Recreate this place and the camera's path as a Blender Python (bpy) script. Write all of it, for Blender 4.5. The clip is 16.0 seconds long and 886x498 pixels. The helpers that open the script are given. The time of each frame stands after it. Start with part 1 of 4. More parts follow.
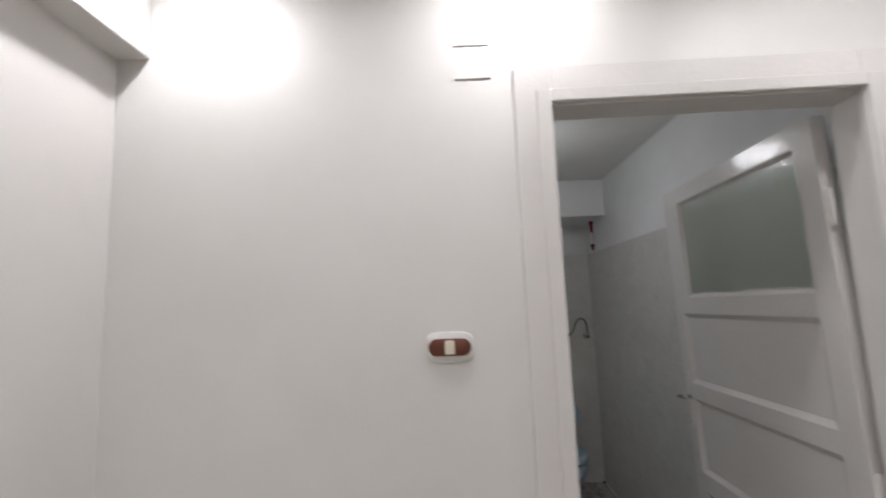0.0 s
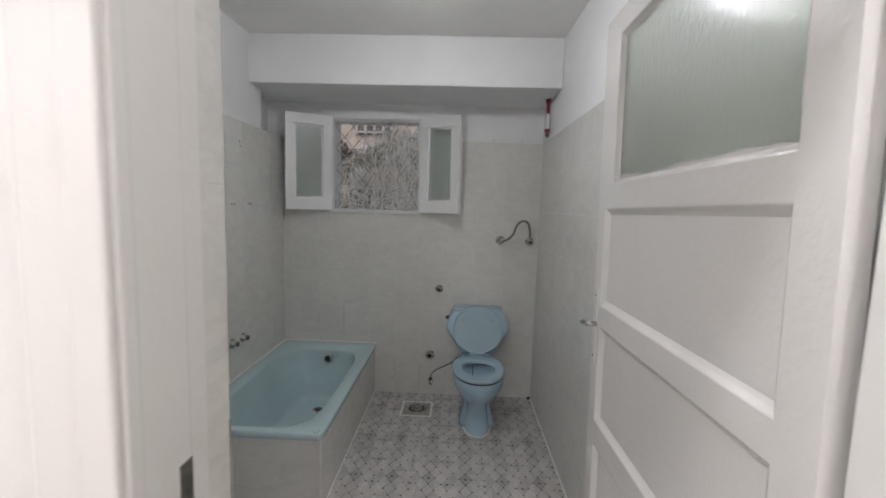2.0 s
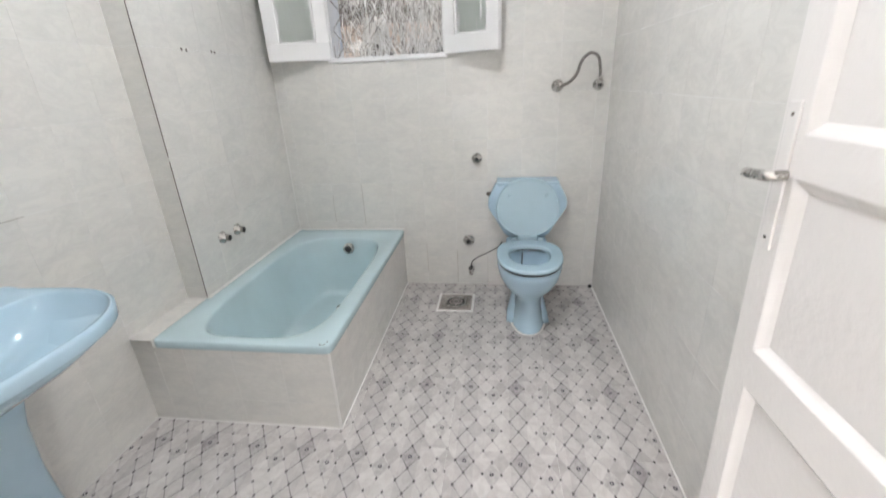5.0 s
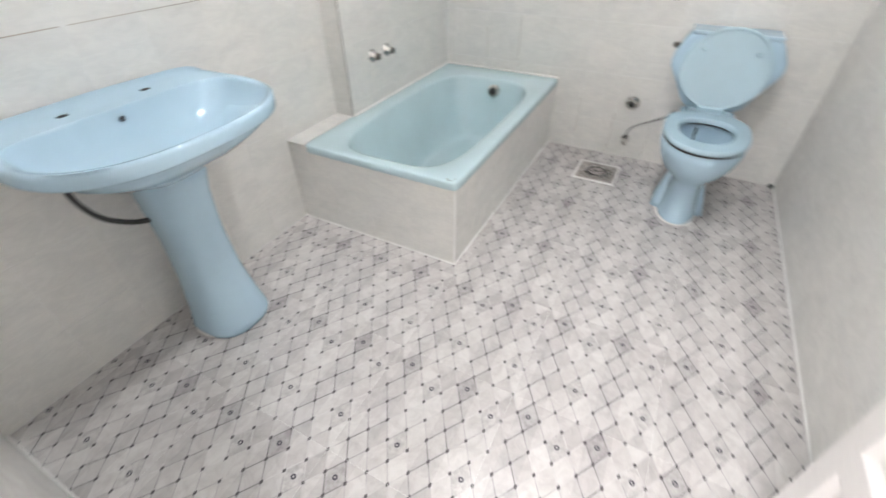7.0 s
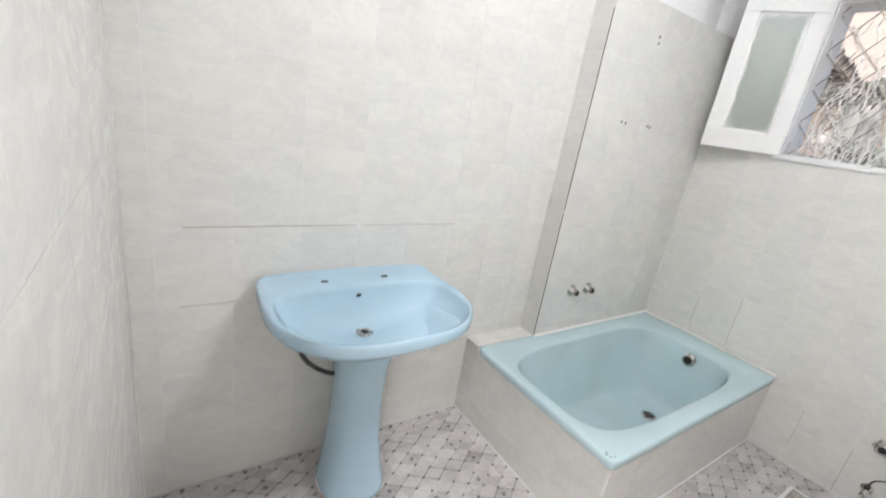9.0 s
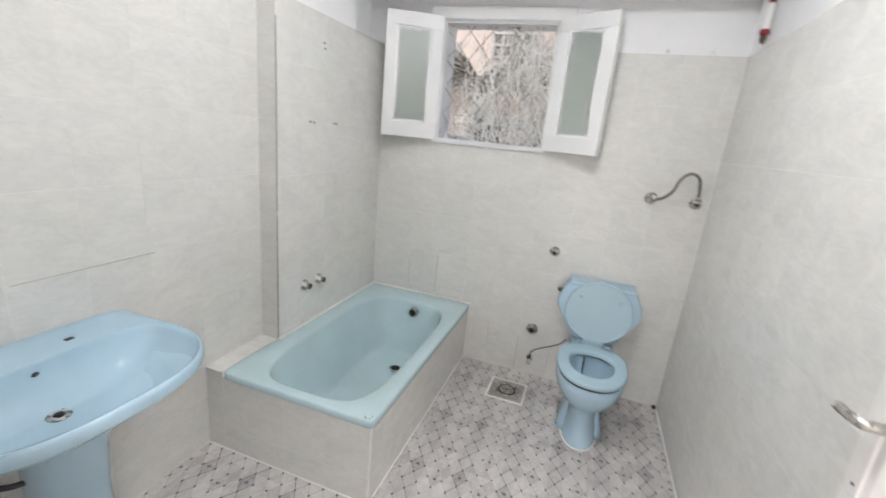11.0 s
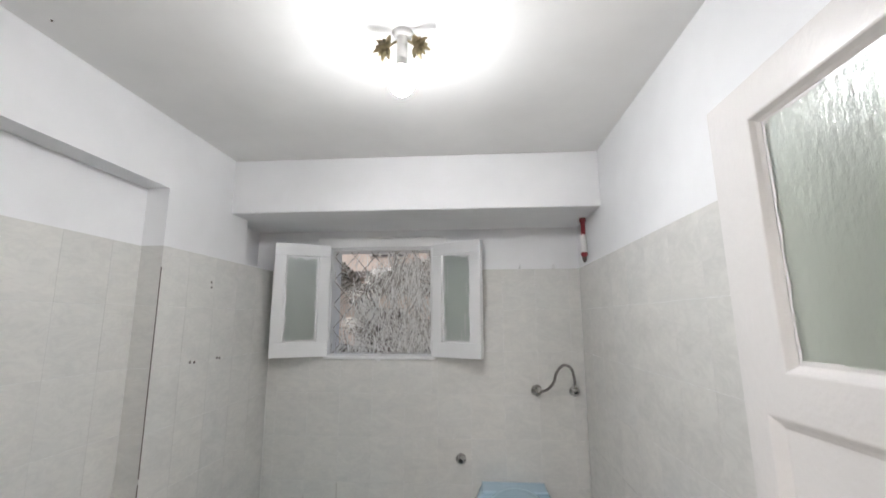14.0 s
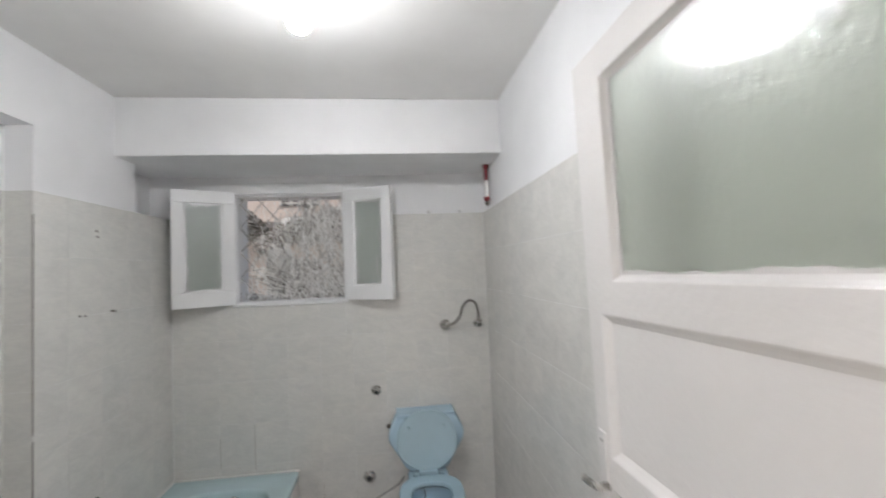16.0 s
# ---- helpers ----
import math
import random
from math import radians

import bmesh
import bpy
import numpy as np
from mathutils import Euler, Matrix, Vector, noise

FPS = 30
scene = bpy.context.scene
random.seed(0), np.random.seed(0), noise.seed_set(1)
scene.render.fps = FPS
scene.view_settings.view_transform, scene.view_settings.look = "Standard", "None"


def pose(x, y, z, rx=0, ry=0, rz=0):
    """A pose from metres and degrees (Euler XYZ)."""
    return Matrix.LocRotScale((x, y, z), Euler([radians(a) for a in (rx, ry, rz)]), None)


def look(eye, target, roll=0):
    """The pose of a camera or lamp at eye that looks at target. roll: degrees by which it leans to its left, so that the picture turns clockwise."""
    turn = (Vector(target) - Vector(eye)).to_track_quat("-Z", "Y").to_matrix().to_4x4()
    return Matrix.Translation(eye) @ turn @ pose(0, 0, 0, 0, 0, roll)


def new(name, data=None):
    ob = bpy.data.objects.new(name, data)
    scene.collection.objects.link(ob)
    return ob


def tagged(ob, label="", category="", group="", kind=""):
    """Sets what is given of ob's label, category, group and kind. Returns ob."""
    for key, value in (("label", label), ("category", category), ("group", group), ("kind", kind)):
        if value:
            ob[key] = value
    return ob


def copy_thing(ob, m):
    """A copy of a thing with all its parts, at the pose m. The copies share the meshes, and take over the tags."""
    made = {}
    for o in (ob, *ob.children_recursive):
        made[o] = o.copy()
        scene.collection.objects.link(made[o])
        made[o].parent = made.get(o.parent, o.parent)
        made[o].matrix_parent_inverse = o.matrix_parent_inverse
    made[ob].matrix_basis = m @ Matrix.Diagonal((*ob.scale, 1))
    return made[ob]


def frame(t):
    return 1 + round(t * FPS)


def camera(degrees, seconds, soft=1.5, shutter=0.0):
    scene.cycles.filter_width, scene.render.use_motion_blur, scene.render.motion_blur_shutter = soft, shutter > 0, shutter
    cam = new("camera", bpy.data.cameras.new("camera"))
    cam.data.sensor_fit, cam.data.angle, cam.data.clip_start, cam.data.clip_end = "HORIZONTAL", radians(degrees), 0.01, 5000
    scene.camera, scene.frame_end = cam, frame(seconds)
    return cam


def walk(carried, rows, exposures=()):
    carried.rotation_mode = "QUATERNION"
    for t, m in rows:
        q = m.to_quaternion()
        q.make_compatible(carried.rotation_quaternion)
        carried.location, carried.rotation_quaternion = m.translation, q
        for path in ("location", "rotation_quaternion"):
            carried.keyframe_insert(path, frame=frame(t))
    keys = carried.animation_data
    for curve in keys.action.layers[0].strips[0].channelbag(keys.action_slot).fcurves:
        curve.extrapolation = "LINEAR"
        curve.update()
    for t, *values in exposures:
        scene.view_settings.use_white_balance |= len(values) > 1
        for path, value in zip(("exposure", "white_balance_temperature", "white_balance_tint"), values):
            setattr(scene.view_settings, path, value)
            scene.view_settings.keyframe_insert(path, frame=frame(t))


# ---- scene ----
cam = camera(92.9, 16.0, soft=1.6, shutter=0.4)
PATH = [
    (0, (-1.179, -3.842, 1.589), (-1.245, -1.857, 1.829), -2.2),
    (0.5, (-0.988, -3.889, 1.545), (-0.831, -1.898, 1.65), -2.9),
    (1, (-0.864, -3.642, 1.515), (-0.587, -1.661, 1.514), 0.7),
    (1.5, (-0.771, -3.414, 1.5), (-0.562, -1.428, 1.403), 0.6),
    (2, (-0.61, -3.18, 1.481), (-0.675, -1.192, 1.273), 1.7),
    (2.5, (-0.569, -3.07, 1.463), (-0.738, -1.093, 1.21), -0.3),
    (3, (-0.623, -2.92, 1.459), (-0.715, -0.932, 1.257), 0.6),
    (3.2, (-0.662, -2.867, 1.475), (-0.711, -0.883, 1.232), -0.1),
    (5.3, (-0.599, -2.55, 1.242), (-0.872, -0.797, 0.319), -3.4),
    (5.5, (-0.61, -2.568, 1.227), (-0.867, -0.897, 0.158), -3.6),
    (6, (-0.602, -2.554, 1.205), (-0.855, -1.037, -0.074), -5.6),
    (6.5, (-0.607, -2.555, 1.207), (-0.962, -1.078, -0.093), -5.7),
    (7, (-0.63, -2.513, 1.18), (-1.365, -1.155, -0.091), -0.9),
    (7.5, (-0.651, -2.488, 1.189), (-1.724, -1.358, -0.065), 3.1),
    (7.8, (-0.676, -2.471, 1.214), (-1.848, -1.413, -0.015), 8.3),
    (8, (-0.674, -2.482, 1.224), (-1.945, -1.447, 0.077), 9.8),
    (8.5, (-0.69, -2.494, 1.27), (-2.089, -1.437, 0.308), 11.0),
    (9, (-0.694, -2.497, 1.37), (-2.245, -1.391, 0.759), 9.2),
    (9.5, (-0.659, -2.49, 1.456), (-2.191, -1.3, 0.969), 8.6),
    (10, (-0.624, -2.495, 1.495), (-1.984, -1.09, 1.071), 9.2),
    (10.2, (-0.602, -2.487, 1.498), (-1.805, -0.952, 1.055), 9.2),
    (12.3, (-0.693, -2.655, 1.385), (-0.802, -0.744, 0.805), -0.6),
    (12.5, (-0.709, -2.655, 1.423), (-0.808, -0.721, 0.921), -0.4),
    (13, (-0.693, -2.64, 1.502), (-0.824, -0.649, 1.36), -0.6),
    (13.5, (-0.663, -2.647, 1.592), (-0.794, -0.659, 1.763), -1.0),
    (14, (-0.638, -2.625, 1.642), (-0.787, -0.658, 1.972), -0.1),
    (14.5, (-0.609, -2.612, 1.674), (-0.778, -0.68, 2.165), 1.0),
    (14.8, (-0.600, -2.607, 1.690), (-0.775, -0.668, 2.195), 0.9),
    (15, (-0.581, -2.603, 1.672), (-0.766, -0.672, 2.156), 1.1),
    (15.3, (-0.570, -2.604, 1.643), (-0.727, -0.641, 1.904), 1.0),
    (15.5, (-0.563, -2.604, 1.62), (-0.698, -0.621, 1.844), 0.8),
    (16, (-0.596, -2.721, 1.601), (-0.363, -0.736, 1.685), -2.3),
]
EXPOSURES = [
    (0, -2.65), (0.5, -2.40), (1, -2.04), (1.5, -1.80), (2, -1.45), (2.5, -1.05), (3, -0.57), (3.2, -0.46),
    (5.3, -0.10), (6.5, -0.12), (7, 0.18), (7.5, 0.22), (8, 0.24), (9, 0.14), (10.2, -0.06),
    (12.3, -0.14), (12.5, -0.14), (13, -0.25), (13.5, -0.62), (14, -0.77), (14.5, -0.98), (15, -1.00), (15.5, -0.86), (16, -0.83),
]
walk(cam, [(t, look(eye, target, roll)) for t, eye, target, roll in PATH], EXPOSURES)

scene.cycles.max_bounces = 10

# ---------------------------------------------------------------- world and light
world = bpy.data.worlds.new("world")
scene.world = world
world.use_nodes = True
wn = world.node_tree
sky = wn.nodes.new("ShaderNodeTexSky")
sky.sky_type = "NISHITA"
sky.sun_disc = False
sky.sun_elevation = radians(56)
sky.sun_rotation = radians(207)
wn.links.new(sky.outputs[0], wn.nodes["Background"].inputs[0])
wn.nodes["Background"].inputs[1].default_value = 0.15
sun = new("sun", bpy.data.lights.new("sun", "SUN"))
sun.data.energy = 5.0
sun.data.angle = radians(4)
sun.data.color = (1.0, 0.93, 0.86)
sun.matrix_world = look((-4.2, -4.0, 11.0), (-1.2, 2.0, 1.0))

BULB_STRENGTH = 1050
SPOT_STRENGTH = 1950
ROOM_STRENGTH = 1050


# ---------------------------------------------------------------- material helpers
def mat(name, rough=0.5, metal=0.0, color=(0.8, 0.8, 0.8)):
    m = bpy.data.materials.new(name)
    m.use_nodes = True
    b = m.node_tree.nodes["Principled BSDF"]
    b.inputs["Base Color"].default_value = (*color, 1)
    b.inputs["Roughness"].default_value = rough
    b.inputs["Metallic"].default_value = metal
    return m, m.node_tree, b


def node(nt, kind, **values):
    n = nt.nodes.new(kind)
    for key, value in values.items():
        n.inputs[key.replace("_", " ")].default_value = value
    return n


def coords(nt, which="Object"):
    return nt.nodes.new("ShaderNodeTexCoord").outputs[which]


def noise_tex(nt, vec, scale, detail=4.0, rough=0.55, distort=0.0):
    n = node(nt, "ShaderNodeTexNoise", Scale=scale, Detail=detail, Roughness=rough, Distortion=distort)
    nt.links.new(vec, n.inputs["Vector"])
    return n.outputs[0]


def ramp(nt, fac, stops):
    r = nt.nodes.new("ShaderNodeValToRGB")
    e = r.color_ramp.elements
    while len(e) < len(stops):
        e.new(0.5)
    for k, (p, c) in enumerate(stops):
        e[k].position = p
        e[k].color = (*c, 1) if len(c) == 3 else c
    nt.links.new(fac, r.inputs[0])
    return r.outputs[0]


def mix(nt, fac, a, b, mode="MIX"):
    m = nt.nodes.new("ShaderNodeMix")
    m.data_type = "RGBA"
    m.blend_type = mode
    for sock, value in ((m.inputs[0], fac), (m.inputs[6], a), (m.inputs[7], b)):
        if isinstance(value, (int, float)):
            sock.default_value = value
        elif isinstance(value, tuple):
            sock.default_value = (*value, 1)
        else:
            nt.links.new(value, sock)
    return m.outputs[2]


def maths(nt, op, a, b=0.0, c=None):
    m = nt.nodes.new("ShaderNodeMath")
    m.operation = op
    for k, value in enumerate((a, b) if c is None else (a, b, c)):
        if isinstance(value, (int, float)):
            m.inputs[k].default_value = value
        else:
            nt.links.new(value, m.inputs[k])
    return m.outputs[0]


def bump(nt, bsdf, height, strength=0.2, distance=0.002):
    b = node(nt, "ShaderNodeBump", Strength=strength, Distance=distance)
    nt.links.new(height, b.inputs["Height"])
    nt.links.new(b.outputs[0], bsdf.inputs["Normal"])


def object_random(nt):
    return nt.nodes.new("ShaderNodeObjectInfo").outputs["Random"]


def shifted(nt, vec, amount=9.0):
    """The vector moved by the object's own random number, so that pieces differ."""
    c = nt.nodes.new("ShaderNodeCombineXYZ")
    r = maths(nt, "MULTIPLY", object_random(nt), amount)
    for k in range(3):
        nt.links.new(r, c.inputs[k])
    a = nt.nodes.new("ShaderNodeVectorMath")
    a.operation = "ADD"
    nt.links.new(vec, a.inputs[0])
    nt.links.new(c.outputs[0], a.inputs[1])
    return a.outputs[0]


def painted(name, color, rough, speck=0.03, bump_strength=0.15, grain=160.0):
    """Painted plaster or wood: soft patches, roller or brush grain."""
    m, nt, b = mat(name, rough, 0, color)
    v = coords(nt)
    big = noise_tex(nt, v, 2.3, 5)
    fine = noise_tex(nt, v, grain, 3)
    dark = tuple(c * (1 - 2.2 * speck) for c in color)
    light = tuple(min(0.9, c * (1 + speck)) for c in color)
    nt.links.new(ramp(nt, big, [(0.3, dark), (0.7, light)]), b.inputs["Base Color"])
    both = maths(nt, "ADD", fine, maths(nt, "MULTIPLY", noise_tex(nt, v, 14.0, 3), 1.5))
    bump(nt, b, both, bump_strength, 0.003)
    nt.links.new(maths(nt, "MULTIPLY_ADD", big, 0.15, rough - 0.07), b.inputs["Roughness"])
    return m


# ---------------------------------------------------------------- materials
PLASTER = painted("white_wall_paint", (0.86, 0.86, 0.87), 0.55)
CEILING = painted("ceiling_paint", (0.86, 0.85, 0.835), 0.75)
HALL_PAINT = painted("hall_wall_paint", (0.82, 0.80, 0.785), 0.42, 0.02, 0.12, 90.0)
GLOSS = painted("white_gloss_paint", (0.80, 0.775, 0.76), 0.19, 0.02, 0.34, 60.0)
SASH_PAINT = painted("sash_paint", (0.82, 0.82, 0.82), 0.35, 0.03, 0.25, 60.0)
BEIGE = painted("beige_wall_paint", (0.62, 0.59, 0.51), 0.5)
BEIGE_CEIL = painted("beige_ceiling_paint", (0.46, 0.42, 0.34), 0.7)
GREEN_BAND = painted("green_paint", (0.16, 0.24, 0.14), 0.5)
GROUT = painted("cement_grout", (0.76, 0.755, 0.735), 0.9, 0.08, 0.3)
SILICONE = painted("white_caulk", (0.78, 0.77, 0.75), 0.5, 0.08, 0.5)
DARK_WOOD = painted("dark_wood", (0.03, 0.027, 0.025), 0.45)
SKIRT_BROWN = painted("brown_stone", (0.07, 0.05, 0.04), 0.35, 0.15)


def wall_tile_material():
    m, nt, b = mat("grey_marbled_wall_tile", 0.16)
    v = shifted(nt, coords(nt))
    mp = nt.nodes.new("ShaderNodeMapping")
    mp.inputs["Rotation"].default_value = (0, radians(38), 0)
    mp.inputs["Scale"].default_value = (1.0, 1.0, 2.3)
    nt.links.new(v, mp.inputs[0])
    cloud = noise_tex(nt, mp.outputs[0], 5.0, 6, 0.6, 0.9)
    vein = noise_tex(nt, mp.outputs[0], 9.0, 7, 0.62, 1.5)
    base = ramp(nt, cloud, [(0.30, (0.685, 0.68, 0.66)), (0.52, (0.735, 0.725, 0.70)), (0.75, (0.775, 0.76, 0.73))])
    veins = ramp(nt, vein, [(0.40, (1, 1, 1)), (0.49, (0.945, 0.945, 0.947)), (0.56, (1, 1, 1))])
    col = mix(nt, 1.0, base, veins, "MULTIPLY")
    tone = ramp(nt, object_random(nt), [(0, (0.975, 0.972, 0.965)), (0.5, (1, 0.995, 0.985)), (1, (0.985, 0.987, 0.985))])
    col = mix(nt, 1.0, col, tone, "MULTIPLY")
    nt.links.new(col, b.inputs["Base Color"])
    wave = noise_tex(nt, v, 9.0, 2)
    bump(nt, b, maths(nt, "ADD", wave, maths(nt, "MULTIPLY", noise_tex(nt, v, 38.0, 3), 0.22)), 0.22, 0.004)
    nt.links.new(maths(nt, "MULTIPLY_ADD", vein, 0.16, 0.12), b.inputs["Roughness"])
    return m


def floor_tile_material():
    """Square tile printed with a lattice of small diamonds, dark joints, dots and rings."""
    m, nt, b = mat("printed_floor_tile", 0.14)
    sep = nt.nodes.new("ShaderNodeSeparateXYZ")
    nt.links.new(coords(nt), sep.inputs[0])
    sx, sy = 0.4 / 6, 0.4 / 4
    x = maths(nt, "DIVIDE", maths(nt, "ADD", sep.outputs[0], 0.2), sx)
    y = maths(nt, "DIVIDE", maths(nt, "ADD", sep.outputs[2], 0.2), sy)
    u = maths(nt, "ADD", x, y)
    v = maths(nt, "SUBTRACT", x, y)
    iu, iv = maths(nt, "FLOOR", u), maths(nt, "FLOOR", v)
    fu, fv = maths(nt, "FRACT", u), maths(nt, "FRACT", v)
    # distance to the diamond's edges and corner
    eu = maths(nt, "SUBTRACT", 0.5, maths(nt, "ABSOLUTE", maths(nt, "SUBTRACT", fu, 0.5)))
    ev = maths(nt, "SUBTRACT", 0.5, maths(nt, "ABSOLUTE", maths(nt, "SUBTRACT", fv, 0.5)))
    edge = maths(nt, "MINIMUM", eu, ev)
    corner = maths(nt, "MAXIMUM", eu, ev)
    cell = nt.nodes.new("ShaderNodeCombineXYZ")
    nt.links.new(iu, cell.inputs[0])
    nt.links.new(iv, cell.inputs[1])
    wh = nt.nodes.new("ShaderNodeTexWhiteNoise")
    wh.noise_dimensions = "2D"
    nt.links.new(cell.outputs[0], wh.inputs["Vector"])
    pos = coords(nt)
    cloud = noise_tex(nt, shifted(nt, pos), 22.0, 5, 0.65, 0.8)
    shade = ramp(nt, wh.outputs["Value"], [(0.0, (0.49, 0.465, 0.455)), (0.3, (0.575, 0.555, 0.54)), (1.0, (0.645, 0.625, 0.605))])
    # every third column of diamonds is printed greyer, with dark outlines
    off = maths(nt, "ABSOLUTE", maths(nt, "SUBTRACT", maths(nt, "FLOORED_MODULO", maths(nt, "ADD", x, 0.5), 3.0), 1.5))
    near = maths(nt, "LESS_THAN", off, 0.56)
    shade = mix(nt, maths(nt, "MULTIPLY", maths(nt, "LESS_THAN", off, 0.5), 0.30), shade, (0.42, 0.40, 0.40))
    fleck = ramp(nt, cloud, [(0.3, (0.80, 0.785, 0.79)), (0.62, (1, 1, 1))])
    col = mix(nt, 1.0, shade, fleck, "MULTIPLY")
    # lines differ in darkness from place to place
    part_noise = noise_tex(nt, pos, 11.0, 2)
    dark = ramp(nt, part_noise, [(0.36, (0.42, 0.40, 0.40)), (0.56, (0.22, 0.205, 0.21))])
    faint = ramp(nt, part_noise, [(0.38, (0.62, 0.60, 0.59)), (0.60, (0.43, 0.41, 0.41))])
    line = ramp(nt, edge, [(0.012, (1, 1, 1)), (0.050, (0, 0, 0))])
    col = mix(nt, line, col, mix(nt, near, faint, dark))
    col = mix(nt, ramp(nt, corner, [(0.06, (1, 1, 1)), (0.095, (0, 0, 0))]), col, (0.11, 0.10, 0.105))
    # rings in some diamonds
    a = maths(nt, "ADD", iu, iv)
    d = maths(nt, "SUBTRACT", iu, iv)
    a6 = maths(nt, "FLOORED_MODULO", a, 6.0)
    d8 = maths(nt, "FLOORED_MODULO", d, 8.0)

    def pick(p, q):
        return maths(nt, "MULTIPLY", maths(nt, "COMPARE", a6, p, 0.1), maths(nt, "COMPARE", d8, q, 0.1))

    sel = maths(nt, "MAXIMUM", maths(nt, "MAXIMUM", pick(1.0, 7.0), pick(4.0, 6.0)), pick(4.0, 2.0))
    cu, cv = maths(nt, "SUBTRACT", fu, 0.5), maths(nt, "SUBTRACT", fv, 0.5)
    rx = maths(nt, "MULTIPLY", maths(nt, "ADD", cu, cv), sx / 2)
    ry = maths(nt, "MULTIPLY", maths(nt, "SUBTRACT", cu, cv), sy / 2)
    rad = maths(nt, "SQRT", maths(nt, "ADD", maths(nt, "MULTIPLY", rx, rx), maths(nt, "MULTIPLY", ry, ry)))
    blot = ramp(nt, noise_tex(nt, shifted(nt, pos), 55.0, 4, 0.7), [(0.35, (0.70, 0.69, 0.70)), (0.6, (0.95, 0.95, 0.95))])
    col = mix(nt, maths(nt, "MULTIPLY", sel, 0.9), col, mix(nt, 1.0, col, blot, "MULTIPLY"))
    ring = maths(nt, "MULTIPLY", maths(nt, "LESS_THAN", rad, 0.0075), maths(nt, "GREATER_THAN", rad, 0.003))
    col = mix(nt, maths(nt, "MULTIPLY", ring, sel), col, (0.09, 0.085, 0.10))
    nt.links.new(col, b.inputs["Base Color"])
    wear = noise_tex(nt, coords(nt), 5.0, 4)
    nt.links.new(maths(nt, "MULTIPLY_ADD", wear, 0.22, 0.12), b.inputs["Roughness"])
    bump(nt, b, noise_tex(nt, shifted(nt, pos), 6.0, 2), 0.10, 0.004)
    return m


def ceramic(name, color, rough=0.08, dusty=0.14):
    m, nt, b = mat(name, rough, 0, color)
    v = coords(nt)
    n = noise_tex(nt, v, 4.0, 4)
    dark = tuple(c * 0.93 for c in color)
    nt.links.new(ramp(nt, n, [(0.35, dark), (0.65, color)]), b.inputs["Base Color"])
    dust = noise_tex(nt, v, 30.0, 5, 0.7)
    nt.links.new(maths(nt, "MULTIPLY_ADD", dust, dusty, rough), b.inputs["Roughness"])
    b.inputs["Coat Weight"].default_value = 0.3
    b.inputs["Coat Roughness"].default_value = 0.05
    return m


def metal(name, color, rough):
    m, nt, b = mat(name, rough, 1, color)
    n = noise_tex(nt, coords(nt), 60.0, 4)
    nt.links.new(ramp(nt, n, [(0.35, tuple(c * 0.6 for c in color)), (0.6, color)]), b.inputs["Base Color"])
    nt.links.new(maths(nt, "MULTIPLY_ADD", n, 0.2, rough - 0.05), b.inputs["Roughness"])
    return m


def glass(name, color, rough, relief, scale, coat=1.0, coat_rough=0.07):
    m, nt, b = mat(name, rough, 0, color)
    b.inputs["Transmission Weight"].default_value = 0.82
    b.inputs["IOR"].default_value = 1.45
    v = coords(nt)
    mp = nt.nodes.new("ShaderNodeMapping")
    mp.inputs["Scale"].default_value = (1, 1, 0.55)
    nt.links.new(v, mp.inputs[0])
    bump(nt, b, noise_tex(nt, mp.outputs[0], scale, 3), relief, 0.004)
    b.inputs["Coat Weight"].default_value = coat
    b.inputs["Coat Roughness"].default_value = coat_rough
    nt.links.new(b.inputs["Normal"].links[0].from_socket, b.inputs["Coat Normal"])
    return m


def emitter(name, color, strength):
    m, nt, b = mat(name, 0.4, 0, (0.9, 0.9, 0.9))
    b.inputs["Emission Color"].default_value = (*color, 1)
    b.inputs["Emission Strength"].default_value = strength
    return m


WALL_TILE = wall_tile_material()
FLOOR_TILE = floor_tile_material()
BLUE = ceramic("pale_blue_ceramic", (0.445, 0.61, 0.725), 0.07, 0.05)
BLUE_TUB = ceramic("blue_enamel", (0.53, 0.68, 0.72), 0.10, 0.10)
BLUE_PLASTIC = ceramic("blue_seat_plastic", (0.42, 0.575, 0.66), 0.22, 0.0)
CHROME = metal("dull_chrome", (0.62, 0.60, 0.57), 0.22)
WORN_METAL = metal("worn_metal", (0.30, 0.28, 0.25), 0.32)
BRASS = metal("aged_brass", (0.55, 0.47, 0.30), 0.3)
DUSTY_IRON = painted("dusty_iron", (0.42, 0.39, 0.36), 0.8, 0.12)
GRILLE = painted("rusted_grille", (0.34, 0.30, 0.27), 0.8, 0.12)
IRON = metal("rusty_iron", (0.20, 0.17, 0.15), 0.6)
HOLE = mat("dark_hole", 0.6, 0, (0.015, 0.015, 0.015))[0]
RUBBER = painted("black_rubber", (0.03, 0.03, 0.03), 0.5)
BRAID = metal("braided_steel", (0.27, 0.25, 0.235), 0.3)
RED = painted("red_plastic", (0.22, 0.016, 0.022), 0.35)
WHITE_PLASTIC = painted("white_plastic", (0.78, 0.77, 0.75), 0.3, 0.02)
IVORY = painted("ivory_plastic", (0.75, 0.70, 0.58), 0.3, 0.02)
BROWN = painted("brown_plastic", (0.13, 0.035, 0.018), 0.28, 0.1)
DOOR_GLASS = glass("green_textured_glass", (0.68, 0.725, 0.655), 0.30, 0.46, 80.0, 0.6, 0.035)
SASH_GLASS = glass("green_frosted_glass", (0.56, 0.605, 0.57), 0.42, 0.2, 60.0, 0.2, 0.3)
